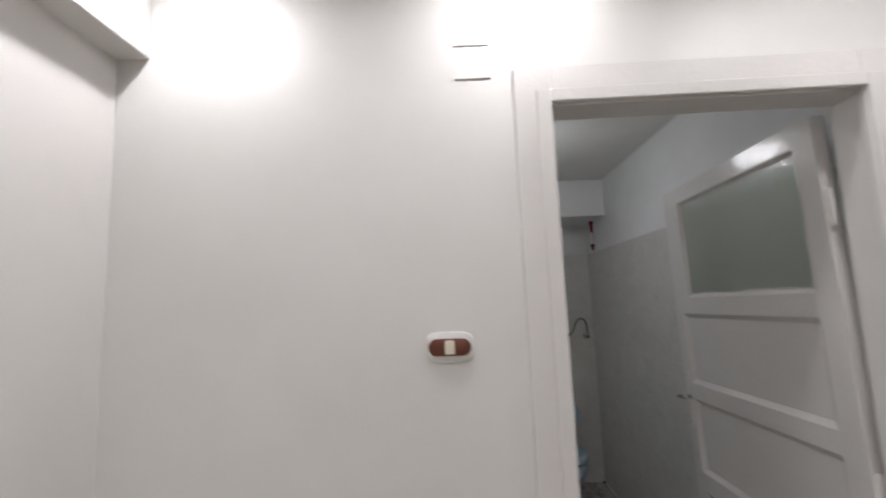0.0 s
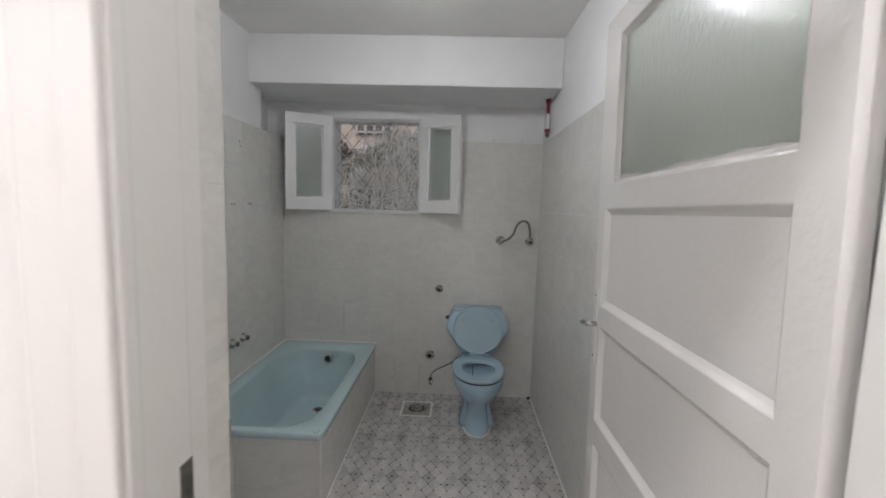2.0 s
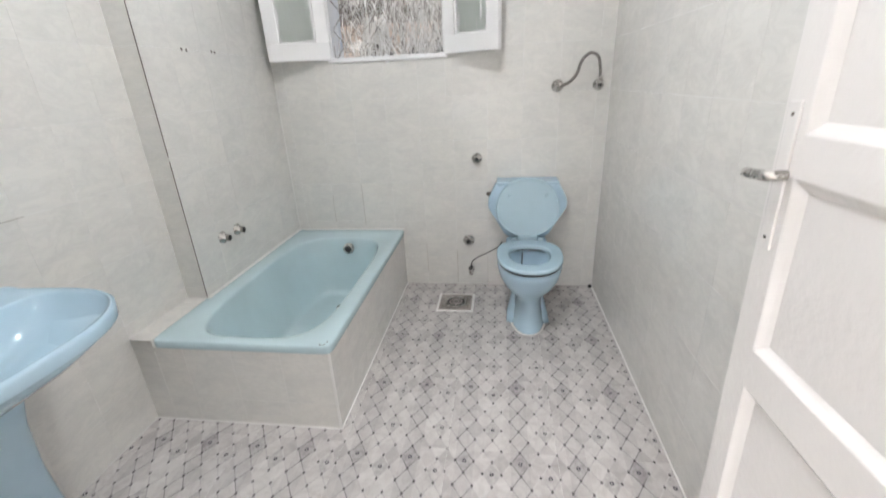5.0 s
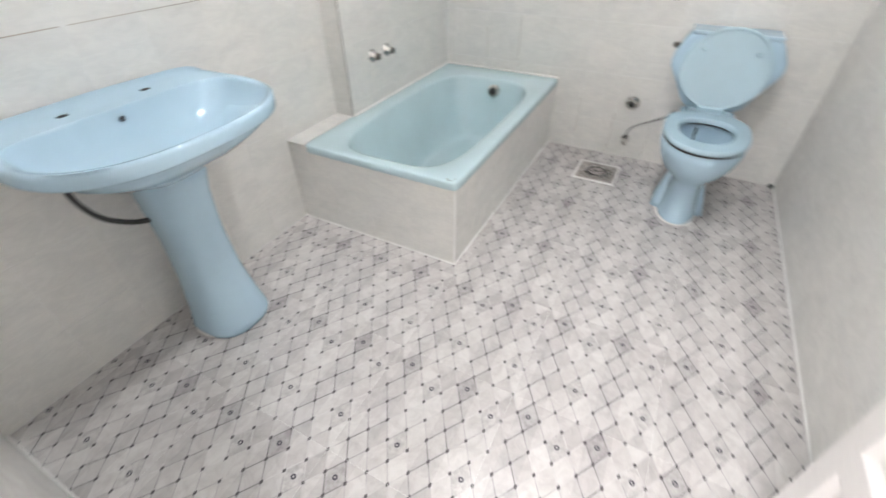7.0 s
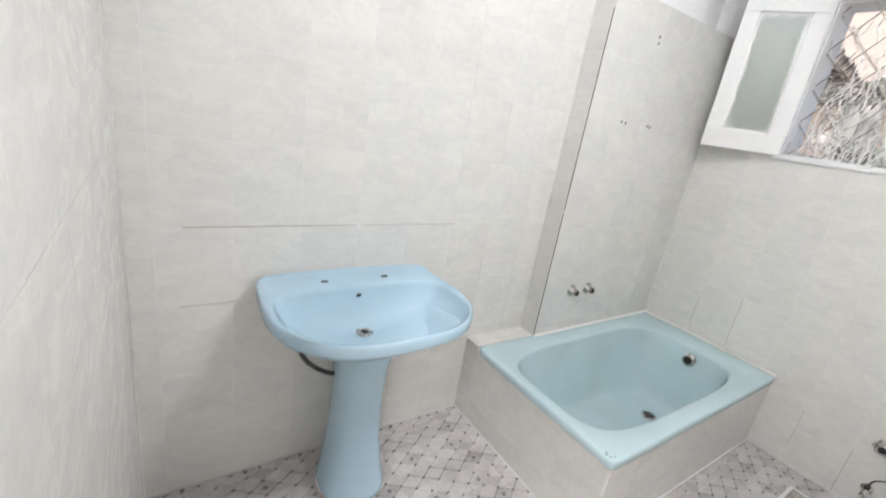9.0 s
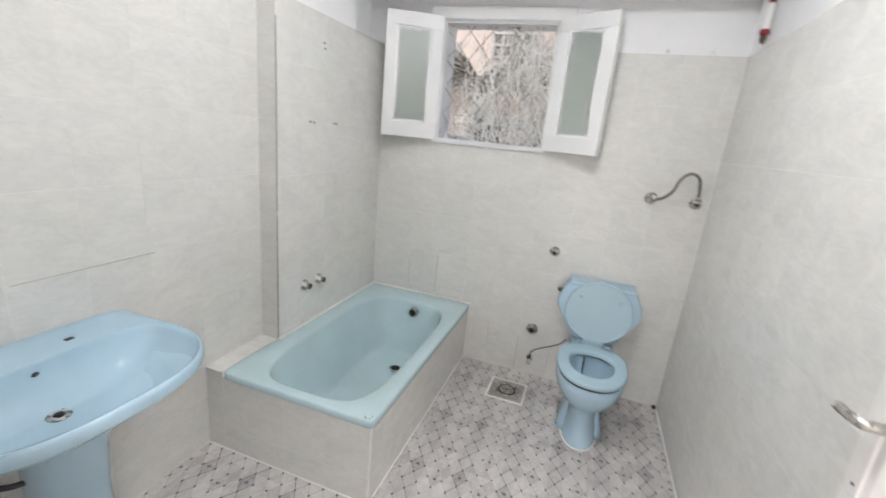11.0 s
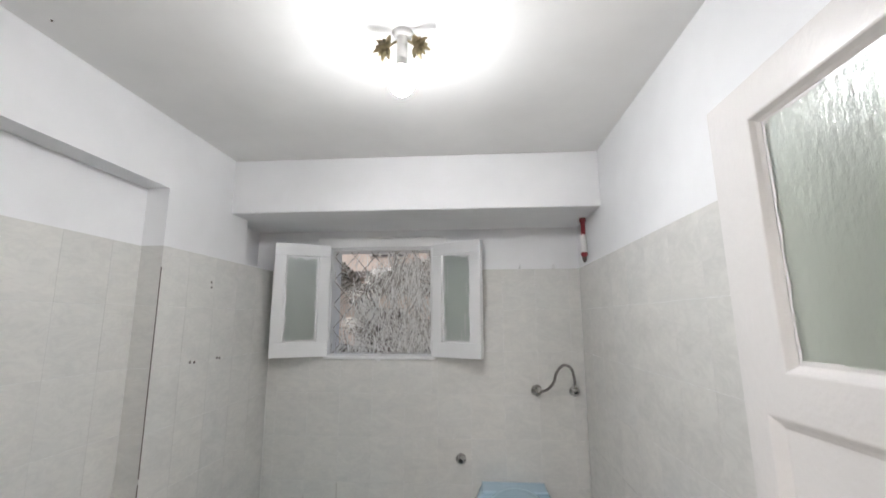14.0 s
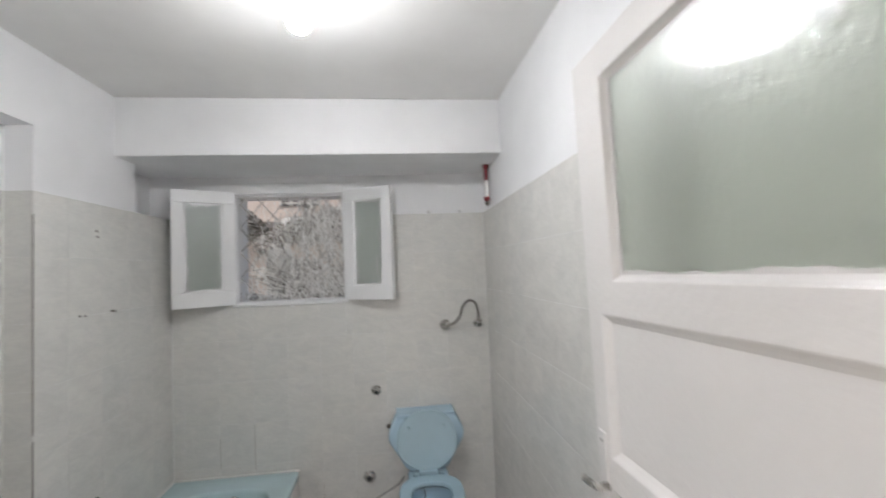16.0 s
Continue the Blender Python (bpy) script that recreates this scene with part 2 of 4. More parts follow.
BULB = emitter("lit_bulb_glass", (0.965, 0.974, 1.0), BULB_STRENGTH)
BULB_SHOULDER = emitter("glowing_bulb_shoulder", (0.965, 0.974, 1.0), BULB_STRENGTH * 0.10)
SPOT = emitter("lit_spot_lens", (0.985, 0.965, 0.985), SPOT_STRENGTH)
ROOM_LAMP = emitter("lit_room_lamp", (1.0, 0.95, 0.82), ROOM_STRENGTH)
BEIGE_FLOOR = ceramic("beige_glazed_floor", (0.42, 0.38, 0.28), 0.12)
HALL_FLOOR = ceramic("hall_floor_tile", (0.50, 0.46, 0.38), 0.15)


# ---------------------------------------------------------------- mesh helpers
def box(bm, lo, hi, bev=0.0):
    c = [(a + b) / 2 for a, b in zip(lo, hi)]
    s = [abs(b - a) for a, b in zip(lo, hi)]
    g = bmesh.ops.create_cube(bm, size=1.0, matrix=Matrix.LocRotScale(c, None, s))
    if bev:
        edges = list({e for v in g["verts"] for e in v.link_edges})
        bmesh.ops.bevel(bm, geom=edges, offset=bev, segments=2, profile=0.5, affect="EDGES")


def boxes(*items, bev=0.0):
    bm = bmesh.new()
    for lo, hi in items:
        box(bm, lo, hi, bev)
    return bm


def ring_loft(rings, cap_first=True, cap_last=True):
    bm = bmesh.new()
    vs = [[bm.verts.new(p) for p in r] for r in rings]
    n = len(vs[0])
    for a, b in zip(vs, vs[1:]):
        for k in range(n):
            bm.faces.new((a[k], a[(k + 1) % n], b[(k + 1) % n], b[k]))
    if cap_first:
        bm.faces.new(list(reversed(vs[0])))
    if cap_last:
        bm.faces.new(vs[-1])
    bmesh.ops.recalc_face_normals(bm, faces=bm.faces)
    for f in bm.faces:
        f.smooth = True
    return bm


def lathe(profile, n=24, axis="z", caps=True):
    """A turned body from (radius, height) pairs along an axis."""
    rings = []
    for r, h in profile:
        ring = []
        for k in range(n):
            a = 2 * math.pi * k / n
            c, s = r * math.cos(a), r * math.sin(a)
            ring.append({"z": (c, s, h), "y": (c, h, s), "x": (h, c, s)}[axis])
        rings.append(ring)
    return ring_loft(rings, caps, caps)


def tube(points, radius, n=10, steps=6):
    """A round tube along a smooth line through the points."""
    pts = [Vector(p) for p in points]
    line = []
    for k in range(len(pts) - 1):
        p0, p1, p2, p3 = pts[max(k - 1, 0)], pts[k], pts[k + 1], pts[min(k + 2, len(pts) - 1)]
        for s in range(steps):
            t = s / steps
            line.append(0.5 * (2 * p1 + (p2 - p0) * t + (2 * p0 - 5 * p1 + 4 * p2 - p3) * t * t + (3 * p1 - p0 - 3 * p2 + p3) * t ** 3))
    line.append(pts[-1])
    rings = []
    up = Vector((0.13, 0.31, 0.94)).normalized()
    for k, p in enumerate(line):
        d = (line[min(k + 1, len(line) - 1)] - line[max(k - 1, 0)]).normalized()
        a = d.cross(up).normalized()
        b = d.cross(a)
        rings.append([p + radius * (math.cos(2 * math.pi * j / n) * a + math.sin(2 * math.pi * j / n) * b) for j in range(n)])
    return ring_loft(rings)


def mesh_of(name, bm, material):
    me = bpy.data.meshes.new(name)
    bm.to_mesh(me)
    bm.free()
    me.materials.append(material)
    return me


def solid(name, bm, material):
    return new(name, mesh_of(name, bm, material))


def part(name, bm, material, parent, label=""):
    ob = solid(name, bm, material)
    ob.parent = parent
    return tagged(ob, label)


def thing(name, x, y, z, label, category, rz=0.0, group=""):
    ob = new(name)
    ob.matrix_world = pose(x, y, z, 0, 0, rz)
    return tagged(ob, label, category, group)


def structure(name, bm, material, label, category):
    return tagged(solid(name, bm, material), label, category, kind="structure")


def outline(n, cx, cy, ax, front, back, pf=2.3, pb=2.3):
    """A closed line: half width ax, reaching front in +y and back in -y, with squareness by half."""
    pts = []
    for k in range(n):
        a = 2 * math.pi * k / n
        c, s = math.cos(a), math.sin(a)
        p = pf if s >= 0 else pb
        x = ax * math.copysign(abs(c) ** (2 / p), c)
        y = (front if s >= 0 else back) * math.copysign(abs(s) ** (2 / p), s)
        pts.append((cx + x, cy + y))
    return pts


def lifted(pts, z, scale=1.0, about=(0, 0)):
    return [(about[0] + (x - about[0]) * scale, about[1] + (y - about[1]) * scale, z) for x, y in pts]


# ---------------------------------------------------------------- plan
XR = 0.0            # right wall
XL = -1.935         # left wall beside the tub
XN = -2.035         # recessed left wall behind the basin
YB = 0.0            # window wall
YF = -2.585         # door wall, bathroom side
YH = -2.785          # door wall, hall side
H = 2.50            # ceiling
TILE_TOP = 1.95
STEP_Y = -0.982      # where the recess begins
G = 0.0007           # tile proud of grout
DX0, DX1, DZ = -0.944, -0.112, 2.09   # doorway in the wall
DX2, DZ2, YM = -0.035, 2.175, -2.70    # wider opening behind the frame
WX0, WX1, WZ0, WZ1 = -1.56, -0.909, 1.425, 2.092   # window opening

# ---- bathroom shell
wall_back = structure("wall_back", boxes(
    ((-2.3, YB + G, 0), (WX0, 0.22, H)), ((WX1, YB + G, 0), (0.0, 0.22, H)),
    ((WX0, YB + G, 0), (WX1, 0.22, WZ0)), ((WX0, YB + G, WZ1), (WX1, 0.22, H))), PLASTER,
    "white plastered bathroom wall tiled in grey below a small window", "wall")
wall_right = structure("wall_right", boxes(((XR + G, YF - 0.005, 0), (0.15, 0.22, H))), PLASTER,
    "white plastered wall above pale grey marbled tiles", "wall")
wall_left = structure("wall_left", boxes(
    ((-2.3, YF - 0.005, 0), (XN - G, STEP_Y + G, H)),
    ((-2.3, STEP_Y + G, 0), (XL - G, YB + G, TILE_TOP)),
    ((-2.3, STEP_Y + G, TILE_TOP), (XL - G, -0.35, H)),
    ((-2.3, -0.35, TILE_TOP), (-2.05, YB + G, H)),
    ((XN - G, YF - 0.005, 2.20), (XL - G, STEP_Y + G, H))), PLASTER,
    "white plastered wall with a shallow recess above grey tiles", "wall")
beam = structure("ceiling_beam", boxes(((-2.05, -0.515, 2.205), (XR + G, YB + G, H)), bev=0.006), PLASTER,
    "white plastered beam over the window wall", "beam")
ceiling = structure("ceiling", boxes(((-2.3, YF - 0.235, H), (0.15, 0.22, H + 0.12))), CEILING,
    "flat off-white painted bathroom ceiling", "ceiling")
wall_front = structure("wall_front", boxes(
    ((-2.3, YH, 0), (DX0 - G, YF - G, H + 0.3)), ((DX1, YH, 0), (0.09, YM, H + 0.3)), ((DX2, YM, 0), (0.09, YF - G, H + 0.3)),
    ((DX0 - G, YH, DZ), (DX1, YM, H + 0.3)), ((DX0 - G, YM, DZ2), (DX2, YF - G, H + 0.3))), HALL_PAINT,
    "white painted wall with the bathroom doorway", "wall")
floor_bed = structure("floor", boxes(((-2.3, YF - 0.11, -0.12), (0.15, 0.22, -G))), GROUT,
    "printed pale diamond lattice tiled bathroom floor", "floor")

# ---- hall shell
structure("floor_hall", boxes(((-2.3, -6.2, -0.12), (0.09, YF - 0.11, 0.0))), HALL_FLOOR, "pale beige tiled hall floor", "floor")
structure("ceiling_hall", boxes(((-2.3, -6.2, 2.52), (0.22, YH, 2.64))), HALL_PAINT, "white painted hall ceiling", "ceiling")
structure("wall_hall_left", boxes(((-2.3, -6.2, 0), (-2.09, YH, 2.64))), HALL_PAINT, "plain white painted hall wall", "wall")
structure("beam_hall", boxes(((-2.09, -6.0, 2.275), (-2.0, YH, 2.52)), bev=0.004), HALL_PAINT, "shallow white beam along the hall wall", "beam")
structure("wall_hall_end", boxes(((-2.3, -6.2, 0), (0.22, -6.0, 2.64))), HALL_PAINT, "plain white painted hall end wall", "wall")
OY0, OY1, OZ = -3.70, -2.89, 2.06
structure("wall_hall_right", boxes(
    ((0.012, OY1 + 0.03, 0), (0.09, YH, 2.9)), ((0.012, -6.2, 0), (0.09, OY0 - 0.03, 2.9)), ((0.012, OY0 - 0.03, OZ), (0.09, OY1 + 0.03, 2.9))), HALL_PAINT,
    "white hall wall with an open doorway to another room", "wall")

# ---- the room beyond the hall's side doorway
structure("floor_side_room", boxes(((0.09, -6.2, -0.12), (6.0, 0.2, 0.0))), BEIGE_FLOOR, "glossy beige tiled floor", "floor")
structure("wall_side_north", boxes(((0.15, -0.30, 0), (6.0, 0.2, 2.9)), ((3.45, -0.312, 0), (6.0, -0.30, 2.9))), BEIGE, "beige painted wall", "wall")
structure("wall_side_west", boxes(((0.15, YF - 0.005, 0), (0.165, -0.30, 2.9)), ((0.09, -6.2, 0), (0.105, OY0 - 0.05, 2.9))), BEIGE, "beige painted wall", "wall")
structure("wall_side_east", boxes(((6.0, -6.2, 0), (6.2, 0.2, 2.9))), BEIGE, "beige painted wall", "wall")
structure("wall_side_south", boxes(((0.09, -6.4, 0), (6.0, -6.2, 2.9))), BEIGE, "beige painted wall", "wall")
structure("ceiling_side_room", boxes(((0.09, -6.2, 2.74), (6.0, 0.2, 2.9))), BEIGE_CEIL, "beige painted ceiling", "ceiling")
structure("trim_green_band", boxes(((0.165, -0.335, 2.50), (3.45, -0.302, 2.70)), ((3.45, -0.347, 2.50), (6.0, -0.314, 2.70))), GREEN_BAND, "dull green painted band below the ceiling", "trim")
structure("baseboard_side_room", boxes(((0.165, -0.315, 0), (3.435, -0.302, 0.085)), ((3.435, -0.327, 0), (6.0, -0.314, 0.085))), SKIRT_BROWN, "dark brown stone skirting", "baseboard")
slat = None
for k in range(6):
    y = -1.05 - 0.62 * k
    if slat is None:
        slat = tagged(solid("ceiling_slat", boxes(((-0.75, -0.06, 0), (0.75, 0.06, 0.12)), bev=0.004), DARK_WOOD),
                      "black timber strip fixed under the beige ceiling", "ceiling strip", "dark ceiling strips")
        slat.matrix_world = pose(3.0, y, 2.62, 0, 0, 18)
    else:
        copy_thing(slat, pose(3.0, y, 2.62, 0, 0, 18))
# unseen lamp, added to brighten the side room, clear of the bathroom doorway
lamp = thing("ceiling_lamp", 3.2, -2.6, 2.74, "unseen round lamp added to light the side room", "lamp")
part("base", lathe([(0.16, -0.03), (0.18, -0.02), (0.18, 0)]), WHITE_PLASTIC, lamp)
part("diffuser", lathe([(0.02, -0.075), (0.10, -0.065), (0.15, -0.03), (0.15, -0.028)]), ROOM_LAMP, lamp)
# ---------------------------------------------------------------- doorway
def door_frame_main():
    f = structure("door_frame_1", boxes(
        ((DX0 - 0.03, YH - 0.012, 0), (-0.927, -2.70, 2.075)),
        ((-0.141, YH - 0.012, 0), (DX1, -2.694, 2.075)),
        ((DX0, YH - 0.012, 2.075), (DX1, -2.70, DZ)), bev=0.003), GLOSS,
        "white gloss painted bathroom door frame", "door frame")
    part("rebate", boxes(((DX0 - 0.03, YM, 0), (DX0 + 0.002, -2.645, DZ2)), ((DX2 - 0.002, YM, 0), (DX2 + 0.03, -2.645, DZ2)),
                         ((DX0 + 0.002, YM, DZ2 - 0.008), (DX2 - 0.002, -2.645, DZ2))), GLOSS, f)
    for name, x0, x1 in (("architrave", -1.016, -0.920), ("architrave", -0.147, -0.0102)):
        part(name, boxes(((x0, YH - 0.022, 0), (x1, YH, 2.178)), bev=0.003), GLOSS, f)
    part("architrave", boxes(((-0.920, YH - 0.022, 2.082), (-0.147, YH, 2.178)), bev=0.003), GLOSS, f)
    for x0, x1 in ((-0.960, -0.923), (-0.144, -0.107)):
        part("bead", boxes(((x0, YH - 0.034, 0), (x1, YH - 0.020, 2.113)), bev=0.004), GLOSS, f)
    part("bead", boxes(((-0.923, YH - 0.034, 2.077), (-0.144, YH - 0.020, 2.113)), bev=0.004), GLOSS, f)
    part("strike_recess", boxes(((-0.9275, -2.725, 1.105), (-0.9255, -2.703, 1.165))), WORN_METAL, f, "worn lock slot in the jamb")
    part("strike_recess", boxes(((-0.9275, -2.722, 1.005), (-0.9255, -2.707, 1.045))), HOLE, f, "dark lock slot in the jamb")


def door_frame_side():
    f = structure("door_frame_2", boxes(
        ((-0.006, OY1 - 0.03, 0), (0.022, OY1 + 0.03, OZ)), ((-0.006, OY0 - 0.03, 0), (0.022, OY0 + 0.03, OZ)),
        ((-0.006, OY0 + 0.03, OZ - 0.03), (0.022, OY1 - 0.03, OZ)), bev=0.003), GLOSS, "white gloss painted side door frame", "door frame")
    part("architrave", boxes(((-0.010, OY1 - 0.015, 0), (0.012, YH, 2.178)), bev=0.003), GLOSS, f)
    part("architrave", boxes(((-0.010, OY0 - 0.10, 0), (0.012, OY0 + 0.015, 2.178)), bev=0.003), GLOSS, f)
    part("architrave", boxes(((-0.010, OY0 + 0.015, OZ - 0.015), (0.012, OY1 - 0.015, 2.178)), bev=0.003), GLOSS, f)
    part("bead", boxes(((-0.022, OY1 - 0.02, 0), (-0.010, OY1 + 0.012, 2.1)), bev=0.004), GLOSS, f)
    part("bead", boxes(((-0.022, OY0 + 0.012, OZ - 0.02), (-0.010, OY1 - 0.02, 2.1)), bev=0.004), GLOSS, f)
    for z in (1.235, 1.10):
        part("strike_plate", boxes(((0.008, OY1 - 0.0315, z - 0.020), (0.013, OY1 - 0.0295, z + 0.020))), WORN_METAL, f, "worn metal strike plate in the jamb")


def ramp_frame(bm, y0, y1, z0, z1, w, depth):
    """A sloped moulding round a sunk panel, on the face x = 0 towards +x."""
    prev = None
    for inset, x in ((0.0, 0.0), (0.003, 0.0012), (w * 0.6, depth * 0.62), (w, depth)):
        ring = [bm.verts.new(p) for p in ((x, y0 + inset, z0 + inset), (x, y1 - inset, z0 + inset), (x, y1 - inset, z1 - inset), (x, y0 + inset, z1 - inset))]
        if prev:
            for k in range(4):
                bm.faces.new((prev[k], prev[(k + 1) % 4], ring[(k + 1) % 4], ring[k]))
        prev = ring


def bathroom_door():
    """Local frame: x through the leaf, y from hinge to free edge, z up."""
    d = thing("door", -0.156, -2.69, 0.0, "white gloss painted panelled door with green textured glass, standing open and sagging", "door", 0.0)
    d.matrix_world = pose(-0.1377, -2.69, 0.0, -0.97, -0.54, 0)
    tagged(d, kind="structure")
    W, T, HT, BOT = 0.880, 0.038, 2.072, 0.028
    holes = [(0.08, 0.766, 1.569, 2.003), (0.08, 0.822, 1.190, 1.500), (0.08, 0.822, 0.812, 1.126), (0.08, 0.822, 0.425, 0.735), (0.08, 0.822, 0.056, 0.354)]
    items = [((0, 0.003, BOT), (T, 0.08, HT)), ((0, 0.822, BOT), (T, W, HT))]
    zs = [BOT] + [z for h in reversed(holes) for z in (h[2], h[3])] + [HT]
    for k in range(0, len(zs), 2):
        items.append(((0, 0.08, zs[k]), (T, 0.822, zs[k + 1])))
    items += [((0, 0.766, 1.569), (T, 0.822, 2.003))]
    part("leaf_frame", boxes(*items), GLOSS, d)
    for y0, y1, z0, z1 in holes[1:]:
        part("panel", boxes(((0.014, y0, z0), (0.024, y1, z1))), GLOSS, d)
        bm = bmesh.new()
        ramp_frame(bm, y0, y1, z0, z1, 0.020, 0.0135)
        part("moulding", bm, GLOSS, d)
    y0, y1, z0, z1 = holes[0]
    pane = part("glass_pane", boxes(((0.016, y0, z0), (0.021, y1, z1))), DOOR_GLASS, d, "green textured glass pane")
    pane.visible_shadow = False
    bm = bmesh.new()
    ramp_frame(bm, y0, y1, z0, z1, 0.014, 0.014)
    part("glazing_bead", bm, GLOSS, d, "rough brushed paint on the glazing bead")
    bm = bmesh.new()
    rng = random.Random(3)
    for upright, at, lo, hi, inward in ((False, z0 + 0.013, y0 + 0.013, y1 - 0.013, 1), (False, z1 - 0.013, y0 + 0.013, y1 - 0.013, -1), (True, y0 + 0.013, z0 + 0.013, z1 - 0.013, 1), (True, y1 - 0.013, z0 + 0.013, z1 - 0.013, -1)):
        prev = None
        for k in range(61):
            s = lo + (hi - lo) * k / 60
            e = at + inward * max(0.001, 0.005 + 0.007 * noise.noise((s * 22, at * 9, 1.3)) + rng.uniform(0, 0.003))
            pa, pb = ((0.0150, at, s), (0.0150, e, s)) if upright else ((0.0148, s, at), (0.0148, s, e))
            cur = (bm.verts.new(pa), bm.verts.new(pb))
            if prev:
                bm.faces.new((prev[0], cur[0], cur[1], prev[1]))
            prev = cur
    part("paint_smear", bm, GLOSS, d, "ragged white paint along the pane's edge")
    h = part("lever_handle", tube([(-0.004, 0.836, 1.128), (-0.016, 0.836, 1.128), (-0.026, 0.840, 1.127), (-0.032, 0.856, 1.126), (-0.034, 0.892, 1.124)], 0.0085), CHROME, d, "worn chrome lever handle")
    part("back_plate", boxes(((-0.004, 0.838, 1.0), (0.001, 0.868, 1.24)), bev=0.002), GLOSS, d, "paint-covered lock plate")
    for z in (1.22, 1.02):
        b = lathe([(0.0028, -0.006), (0.0028, -0.003)], 8, "x")
        bmesh.ops.translate(b, vec=(0, 0.852, z), verts=b.verts)
        part("screw", b, IRON, d)
    part("lock_edge", boxes(((0.008, W - 0.001, 0.97), (0.030, W + 0.0015, 1.19))), IRON, d, "tarnished lock edge plate")
    part("back_lever", tube([(T - 0.002, 0.852, 1.150), (T + 0.04, 0.852, 1.150), (T + 0.046, 0.79, 1.145)], 0.0085), CHROME, d)
    for z in (0.32, 1.05, 1.80):
        b = lathe([(0.008, z - 0.05), (0.009, z - 0.048), (0.009, z + 0.048), (0.006, z + 0.058)], 12)
        bmesh.ops.translate(b, vec=(0.016, 0.0, 0), verts=b.verts)
        part("hinge", b, GLOSS, d, "paint-covered barrel hinge")


def wall_switch():
    s = thing("light_switch", -1.2065, YH, 1.474, "white light switch with dark brown oval insert and ivory rocker", "switch")
    edge = outline(48, 0, 0, 0.060, 0.037, 0.037, 3.6, 3.6)
    part("plate", ring_loft([[(x * k, y, z * k) for x, z in edge] for y, k in ((0.0, 1.0), (-0.006, 1.0), (-0.009, 0.975), (-0.0105, 0.93))]), WHITE_PLASTIC, s)
    ring = [(0.031 * math.copysign(1, math.cos(a)) + 0.021 * math.cos(a), 0.021 * math.sin(a)) for a in (2 * math.pi * (k + 0.5) / 32 for k in range(32))]
    part("insert", ring_loft([[(x, -0.009, z) for x, z in ring], [(x, -0.0135, z) for x, z in ring], [(x * 0.97, -0.0145, z * 0.95) for x, z in ring]]), BROWN, s, "glossy brown oval insert")
    bm = boxes(((-0.0115, -0.021, -0.0165), (0.0115, -0.0145, 0.0165)), bev=0.002)
    part("rocker", bm, IVORY, s, "ivory rocker")


def old_cover():
    c = thing("junction_cover", -1.118, YH, 2.215, "painted-over junction cover plate on the hall wall", "cover plate")
    part("plate", boxes(((-0.046, -0.0015, -0.046), (0.046, 0.0, 0.046)), bev=0.0005), HALL_PAINT, c)
    for z in (-0.047, 0.046):
        part("lip", boxes(((-0.046, -0.004, z - 0.002), (0.046, -0.001, z + 0.002)), bev=0.001), HALL_PAINT, c)


def downlights():
    first = None
    for x, y in ((-1.82, -3.0), (-1.0, -3.0), (-0.22, -3.22), (-1.82, -4.2), (-1.04, -4.2), (-1.82, -5.4), (-1.04, -5.4)):
        if first is None:
            first = thing("downlight", x, y, 2.52, "round white recessed hall downlight, lit", "lamp", group="hall downlights")
            part("ring", lathe([(0.036, -0.001), (0.040, -0.008), (0.052, -0.006), (0.054, 0.0)], caps=False), WHITE_PLASTIC, first)
            part("lens", lathe([(0.035, -0.0035), (0.035, -0.001)]), SPOT, first, "lit lens")
        else:
            copy_thing(first, pose(x, y, 2.52))


EDGE_BROWN = painted("grimy_tile_edge", (0.40, 0.35, 0.30), 0.8, 0.15)
DARK_JOINT = painted("dark_open_joint", (0.13, 0.11, 0.095), 0.9, 0.15)
door_frame_main()
door_frame_side()
bathroom_door()
wall_switch()
old_cover()
downlights()


